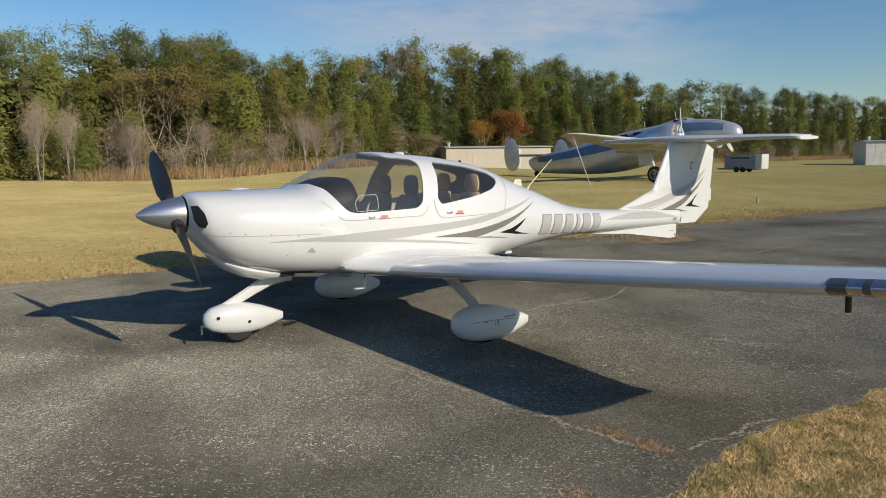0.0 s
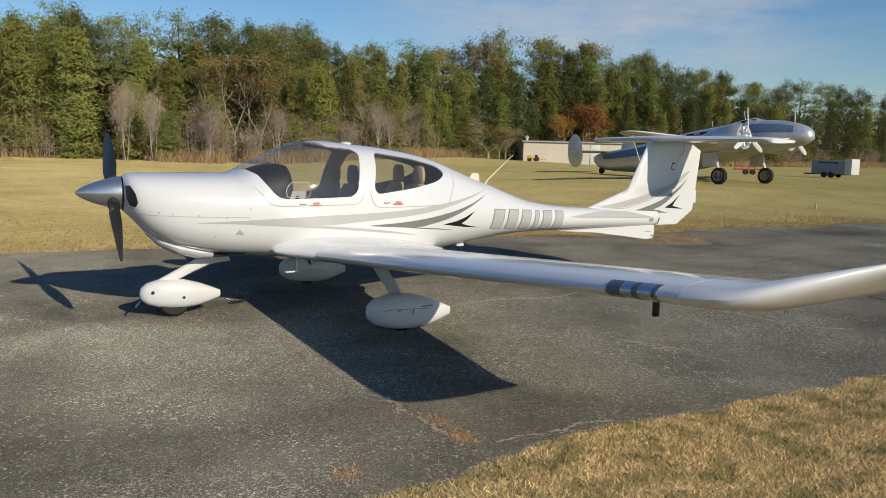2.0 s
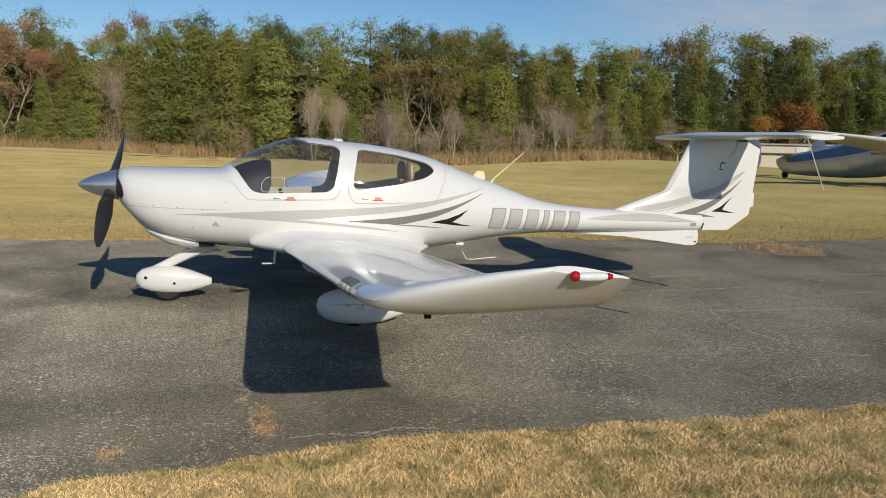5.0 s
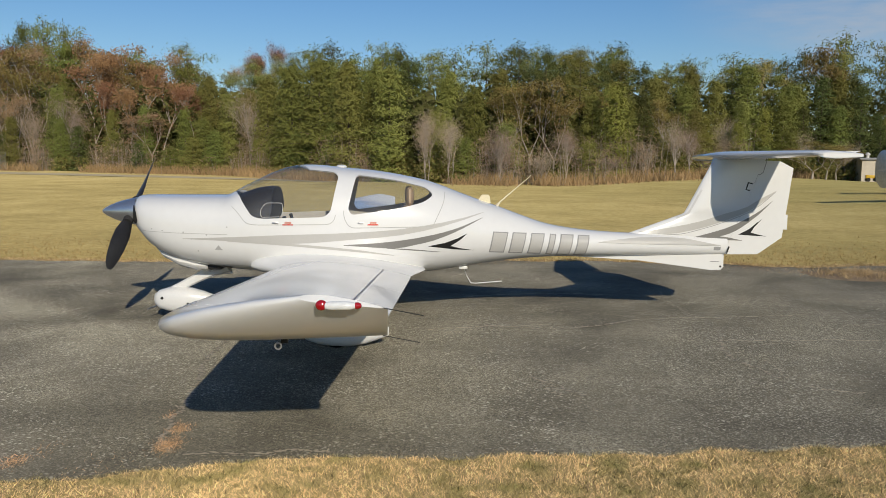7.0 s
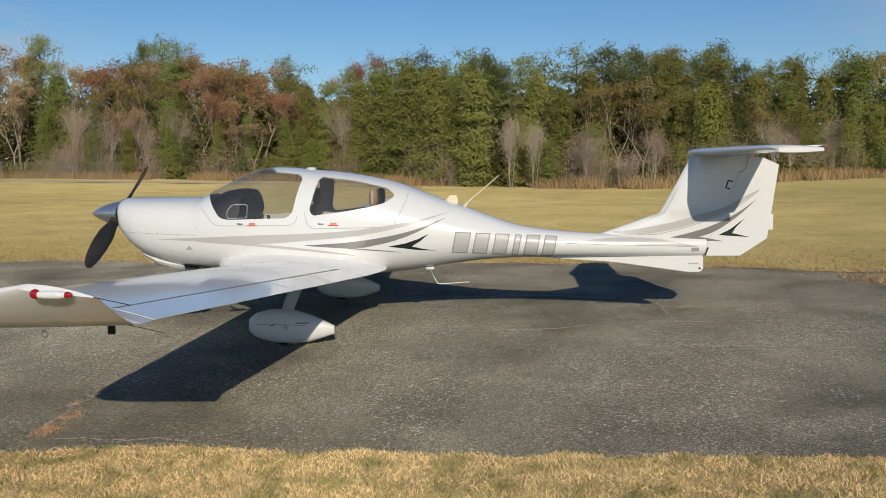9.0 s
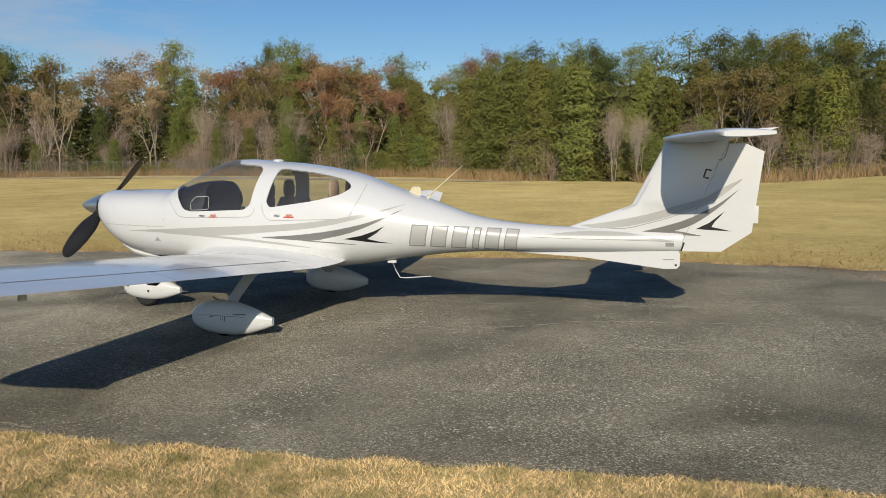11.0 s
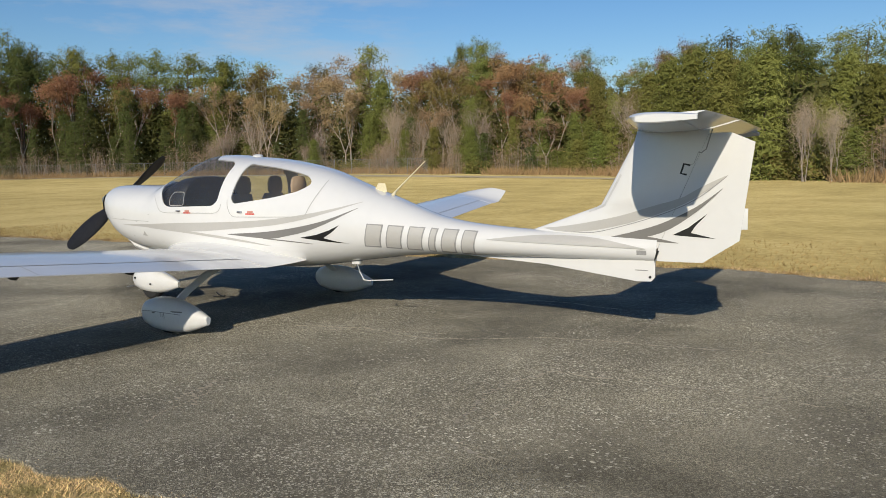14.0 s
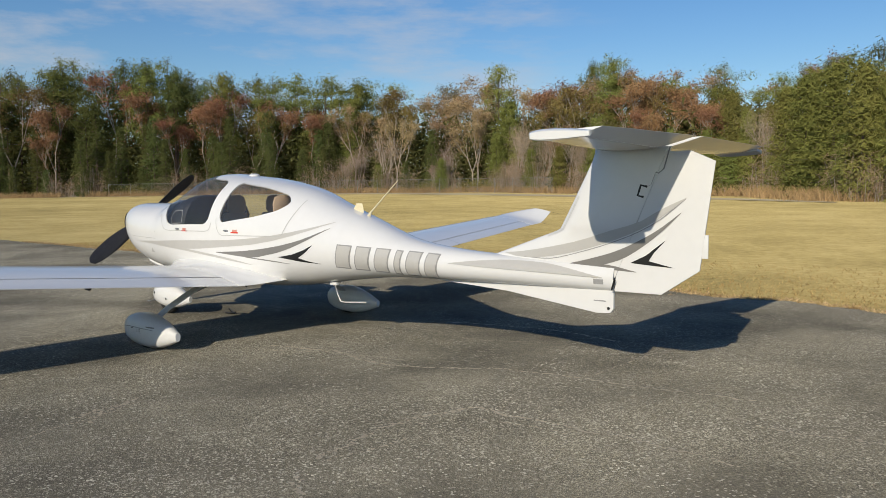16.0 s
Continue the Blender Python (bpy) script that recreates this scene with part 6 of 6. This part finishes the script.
for side in (-1, 1):
    part("windscreen", loft([[Vector((x, side * y, z)) for x, y, z in r] for r in (((0.08, 0.02, 0.64), (0.30, 0.44, 0.64), (1.1, 0.575, 0.67)), ((0.42, 0.02, 0.88), (0.54, 0.42, 0.87), (1.1, 0.53, 0.87)))], False, False), PANELB, old, "dark cockpit glazing")
    for k in range(4):
        x = 2.0 + k * 0.75
        part("cabin_window", box(x, x + 0.42, side * 0.70 - 0.03, side * 0.70 + 0.03, 0.3, 0.6, 0.02), PANELB, old, "dark cabin window")
    xs_ = axis_steps([(-1.3, 9.6, 0.3)])
    sv_ = []
    for x in xs_:
        zc, w_, h_ = lerp_table(OLD_FUS, x)
        for a in (8, 20, 32, 44):
            c_, s_ = math.cos(radians(a)) ** 0.85, math.sin(radians(a)) ** 0.85
            sv_.append(Vector((x, side * (w_ + 0.012) * c_, zc + (h_ + 0.012) * s_)))
    raw("stripe", sv_, [(i * 4 + k, i * 4 + 4 + k, i * 4 + 5 + k, i * 4 + 1 + k) for i in range(len(xs_) - 1) for k in range(3)], BLUEP, old, "faded blue cheat line", True)
    secs = []
    for y, le, ch, t in ((0.5, 0.75, 2.75, 0.17), (1.95, 0.85, 2.5, 0.16), (3.2, 1.15, 2.05, 0.15), (5.0, 1.5, 1.55, 0.13), (6.6, 1.85, 1.1, 0.12), (7.1, 2.05, 0.75, 0.1), (7.25, 2.3, 0.3, 0.08)):
        z = -0.28 + 0.1 * max(0, y - 1.2)
        secs.append([Vector((le + a * ch, side * y, z + b * ch)) for a, b in foil(0, 1, t, 0.02, 12)])
    part("wing", loft(secs), WHITEO, old, "dull white tapered wing")
    nac = part("engine_nacelle", loft([[Vector((x, side * 1.95 + r * math.cos(k * math.tau / 24), z + r * math.sin(k * math.tau / 24))) for k in range(24)] for x, r, z in ((0.16, 0.5, 0), (0.12, 0.56, 0), (0.2, 0.6, 0), (0.5, 0.63, 0), (1.0, 0.6, 0), (1.4, 0.52, -0.02), (2.4, 0.38, -0.1), (3.4, 0.15, -0.2))]), ALU, old)
    part("engine", lathe([(0.17, 0.0), (0.17, 0.48), (0.2, 0.49)], (0, side * 1.95, 0), "x", 24), PANELB, nac, "dark radial engine front")
    for k in range(9):
        a = k * math.tau / 9
        part("cylinder", tube([(0.15, side * 1.95 + 0.2 * math.cos(a), 0.2 * math.sin(a)), (0.15, side * 1.95 + 0.44 * math.cos(a), 0.44 * math.sin(a))], 0.07, 8), STEEL, nac)
    part("crankcase", lathe([(-0.05, 0.06), (0.0, 0.14), (0.14, 0.2)], (0, side * 1.95, 0), "x", 16), ALU, nac)
    for k in range(3):
        a = math.pi / 2 + k * math.tau / 3 + (0.05 if side > 0 else 0.12)
        d = Vector((0, math.cos(a), math.sin(a)))
        e = Vector((0.35, -math.sin(a) * 0.93, math.cos(a) * 0.93))
        part("propeller_blade", loft([[Vector((-0.06, side * 1.95, 0)) + d * rr + e * (w * math.cos(q * math.tau / 8)) + Vector((t * math.sin(q * math.tau / 8), 0, 0)) for q in range(8)] for rr, w, t in ((0.08, 0.04, 0.04), (0.25, 0.06, 0.035), (0.6, 0.1, 0.02), (1.0, 0.1, 0.014), (1.2, 0.075, 0.01), (1.25, 0.03, 0.006))]), WHITEO, nac, "pale metal propeller blade")
    part("main_strut", tube([(1.6, side * 1.95, -0.5), (1.45, side * 1.95, -1.56)], [0.09, 0.06], 10), WHITEO, old)
    part("gear_door", box(1.4, 2.1, side * 1.95 + 0.24, side * 1.95 + 0.27, -1.15, -0.55, 0.01), WHITEO, old)
    tyre = part("tyre", lathe([(-0.12, 0.22), (-0.12, 0.31), (-0.07, 0.38), (0.07, 0.38), (0.12, 0.31), (0.12, 0.22)], (1.45, side * 1.95, -1.61), "y", 24), RUBBER, old)
    part("rim", lathe([(-0.12, 0.02), (-0.12, 0.2), (-0.135, 0.235), (0.135, 0.235), (0.12, 0.2), (0.12, 0.02)], (1.45, side * 1.95, -1.61), "y", 18), STEEL, tyre)
    part("tail_fin", loft([[Vector((9.75 + xx * k, side * 2.2 + s * 0.05 * k, zz)) for xx, s in ((-0.52, 0), (-0.25, 1), (0.3, 0.8), (0.55, 0), (0.3, -0.8), (-0.25, -1))] for zz, k in ((-0.45, 0.25), (-0.33, 0.6), (-0.1, 0.9), (0.3, 1.0), (0.75, 0.92), (1.08, 0.65), (1.25, 0.3), (1.29, 0.1))]), ALU, old, "oval silver tail fin")
part("tailplane", loft([[Vector((9.25 + a * 1.05, y, 0.38 + b * 1.05)) for a, b in foil(0, 1, 0.1, 0, 8)] for y in (-2.25, -1.0, 0, 1.0, 2.25)]), WHITEO, old)
part("tail_wheel_strut", tube([(9.5, 0, -0.2), (9.85, 0, -0.6)], 0.045, 8), STEEL, old)
part("tyre", lathe([(-0.07, 0.08), (-0.06, 0.16), (0.06, 0.16), (0.07, 0.08)], (9.9, 0, -0.62), "y", 18), RUBBER, old)
for x, z in ((1.2, 0.9), (2.9, 0.7)):
    part("antenna", tube([(x, 0, z), (x + 0.05, 0, z + 0.45)], 0.015, 6), WHITEO, old)
HEAD = math.radians(100)
right_ = Vector((-math.sin(HEAD), math.cos(HEAD), 0))
hub_at = Vector((27.4, 16.2, 2.66)) - right_ * 1.95
old.matrix_basis = Matrix.Translation(hub_at) @ Matrix.Rotation(HEAD, 4, "Z") @ Matrix.Rotation(radians(7.0), 4, "Y")
M_OLD = old.matrix_basis
for a, off in (((2.3, 6.9, 0.25), (0.6, -0.5)),):
    p = M_OLD @ Vector(a)
    q = Vector((p.x + off[0], p.y + off[1], tz(p.x, p.y)))
    rope = part("tie_down_rope", tube([p, q], 0.022, 6), ROPE)
    tagged(rope, "pale rope tying the vintage aircraft to the ground", "rope", "tie-down ropes")


# ---- sheds, trailers, fence in the distance ----
def shed(name, origin, heading, length, depth, height, wall, label, ribs):
    """A low metal building with ribbed siding, a shallow roof and a door."""
    t = thing(name, (0, 0, 0), label, "building")
    part("wall", box(0, length, 0, depth, -0.6, height, 0.0), wall, t, smooth=False)
    part("roof", loft([[Vector((x, -0.25, height + 0.02)), Vector((x, depth / 2, height + 0.14)), Vector((x, depth + 0.25, height + 0.02)), Vector((x, depth + 0.25, height - 0.1)), Vector((x, depth / 2, height + 0.04)), Vector((x, -0.25, height - 0.1))] for x in (-0.2, length + 0.2)]), ROOFG, t, smooth=False)
    for i in range(ribs):
        x = length * (i + 0.5) / ribs
        part("siding_rib", box(x - 0.03, x + 0.03, -0.012, 0.0, -0.4, height - 0.12), wall, t, smooth=False)
    d = part("door", box(length * 0.62, length * 0.62 + 1.0, -0.06, -0.005, 0.0, min(2.05, height - 0.15), 0.01), WHITEO, t)
    part("handle", box(length * 0.62 + 0.85, length * 0.62 + 0.9, -0.1, -0.06, 0.95, 1.05, 0.005), STEEL, d)
    part("roof_vent", lathe([(0, 0.16), (0.35, 0.16), (0.4, 0.28), (0.6, 0.1)], (0.7, depth * 0.3, height + 0.0), "z", 14), WHITEO, t)
    t.matrix_basis = pose(origin[0], origin[1], origin[2], 0, 0, heading)
    return t


shed("storage_shed", (46.7, 62.5, 0.62), -25, 11.6, 8, 2.35, SHEDW, "low cream metal shed with a grey roof", 18)
shed("grey_hangar", (98, 44.4, 0.4), -52, 10, 8, 2.9, WHITEO, "pale grey metal hangar beside the woods", 14)


def cargo_trailer(at, heading):
    t = thing("cargo_trailer", (0, 0, 0), "white cargo trailer, body coloured grey as in shade, with dark lettering bars", "trailer")
    # the body is white too; its grey paints the shaded side, the end stays lit
    part("body", box(0, 3.5, 0, 1.4, 0.35, 1.72, 0.06), SHADE_GREY, t, "white trailer body coloured grey as in shade")
    part("chassis", box(-0.9, 3.5, 0.15, 1.25, 0.28, 0.4, 0.01), PANELB, t)
    for i in range(7):
        part("lettering_bar", box(0.75 + i * 0.3, 0.96 + i * 0.3, -0.012, -0.002, 1.4, 1.56), PANELB, t, "dark unreadable lettering bar")
    for x in (1.4, 2.1):
        for y in (0.02, 1.38):
            part("tyre", lathe([(-0.1, 0.15), (-0.1, 0.28), (0.1, 0.28), (0.1, 0.15)], (x, y, 0.28), "y", 16), RUBBER, t)
    part("rear_frame", box(3.5, 4.2, 0.0, 1.4, 0.35, 1.86, 0.03), WHITEO, t, "white end panel")
    t.matrix_basis = pose(*at, 0, 0, heading) @ Matrix.Diagonal((0.82, 0.82, 0.82, 1))


cargo_trailer((57.7, 35.8, 0.26), -85)


def flatbed(at, heading):
    t = thing("flatbed_trailer", (0, 0, 0), "red flatbed trailer behind the vintage aircraft", "trailer")
    part("deck", box(0, 4.0, 0, 1.9, 0.55, 0.68, 0.01), REDM, t)
    for i in range(6):
        part("stake", box(0.2 + i * 0.7, 0.28 + i * 0.7, -0.03, 0.03, 0.68, 1.0, 0.005), REDM, t)
    part("rail", box(0.1, 3.9, -0.03, 0.03, 0.95, 1.03, 0.005), REDM, t)
    for x in (1.4, 2.2):
        for y in (0.1, 1.8):
            part("tyre", lathe([(-0.1, 0.15), (-0.1, 0.3), (0.1, 0.3), (0.1, 0.15)], (x, y, 0.3), "y", 16), RUBBER, t)
    t.matrix_basis = pose(*at, 0, 0, heading) @ Matrix.Diagonal((0.6, 0.6, 0.6, 1))


flatbed((44.8, 32.4, tz(44.8, 32.4)), -45)


def mower(at, heading):
    t = thing("tractor_mower", (0, 0, 0), "yellow tractor mower parked beside the shed", "tractor")
    part("bonnet", box(0, 1.2, -0.35, 0.35, 0.5, 1.0, 0.08), YELLOW, t)
    part("seat", box(1.3, 1.7, -0.25, 0.25, 0.7, 1.15, 0.06), PANELB, t)
    part("mower_deck", box(1.8, 3.0, -0.7, 0.7, 0.2, 0.5, 0.05), YELLOW, t)
    for x, r in ((0.3, 0.3), (1.5, 0.42)):
        for y in (-0.5, 0.5):
            part("tyre", lathe([(-0.1, r * 0.5), (-0.1, r * 0.9), (0, r), (0.1, r * 0.9), (0.1, r * 0.5)], (x, y, r), "y", 18), RUBBER, t)
    t.matrix_basis = pose(*at, 0, 0, heading) @ Matrix.Diagonal((0.6, 0.6, 0.6, 1))


mower((45.6, 60.0, tz(45.6, 60.0)), -20)


def chain_fence(points):
    t = thing("chain_link_fence", (0, 0, 0), "grey chain-link fence before the forest", "fence")
    for (x0, y0), (x1, y1) in zip(points, points[1:]):
        L = math.hypot(x1 - x0, y1 - y0)
        n = max(1, int(L / 3.0))
        segs = []
        P = lambda f, h: Vector((x0 + (x1 - x0) * f, y0 + (y1 - y0) * f, tz(x0 + (x1 - x0) * f, y0 + (y1 - y0) * f) + h))
        for i in range(n):
            part("post", tube([P(i / n, -0.2), P(i / n, 1.85)], 0.025, 6), WIRE, t)
        part("rail", tube([P(i / n, 1.8) for i in range(n + 1)], 0.015, 5), WIRE, t)
        m = int(L / 0.22)
        for i in range(m):
            segs.append((P(i / m, 0.02), P(min(1, i / m + 1.8 / L), 1.8), 0.0045, 0.0045))
            segs.append((P(i / m, 1.8), P(min(1, i / m + 1.8 / L), 0.02), 0.0045, 0.0045))
        w = raw("wire_mesh", *sticks(segs, 3), WIRE, t)
        w["kind"] = "stuff"


chain_fence([(-100, 54.5), (-79, 69.5), (-52, 76.5), (-35, 71)])
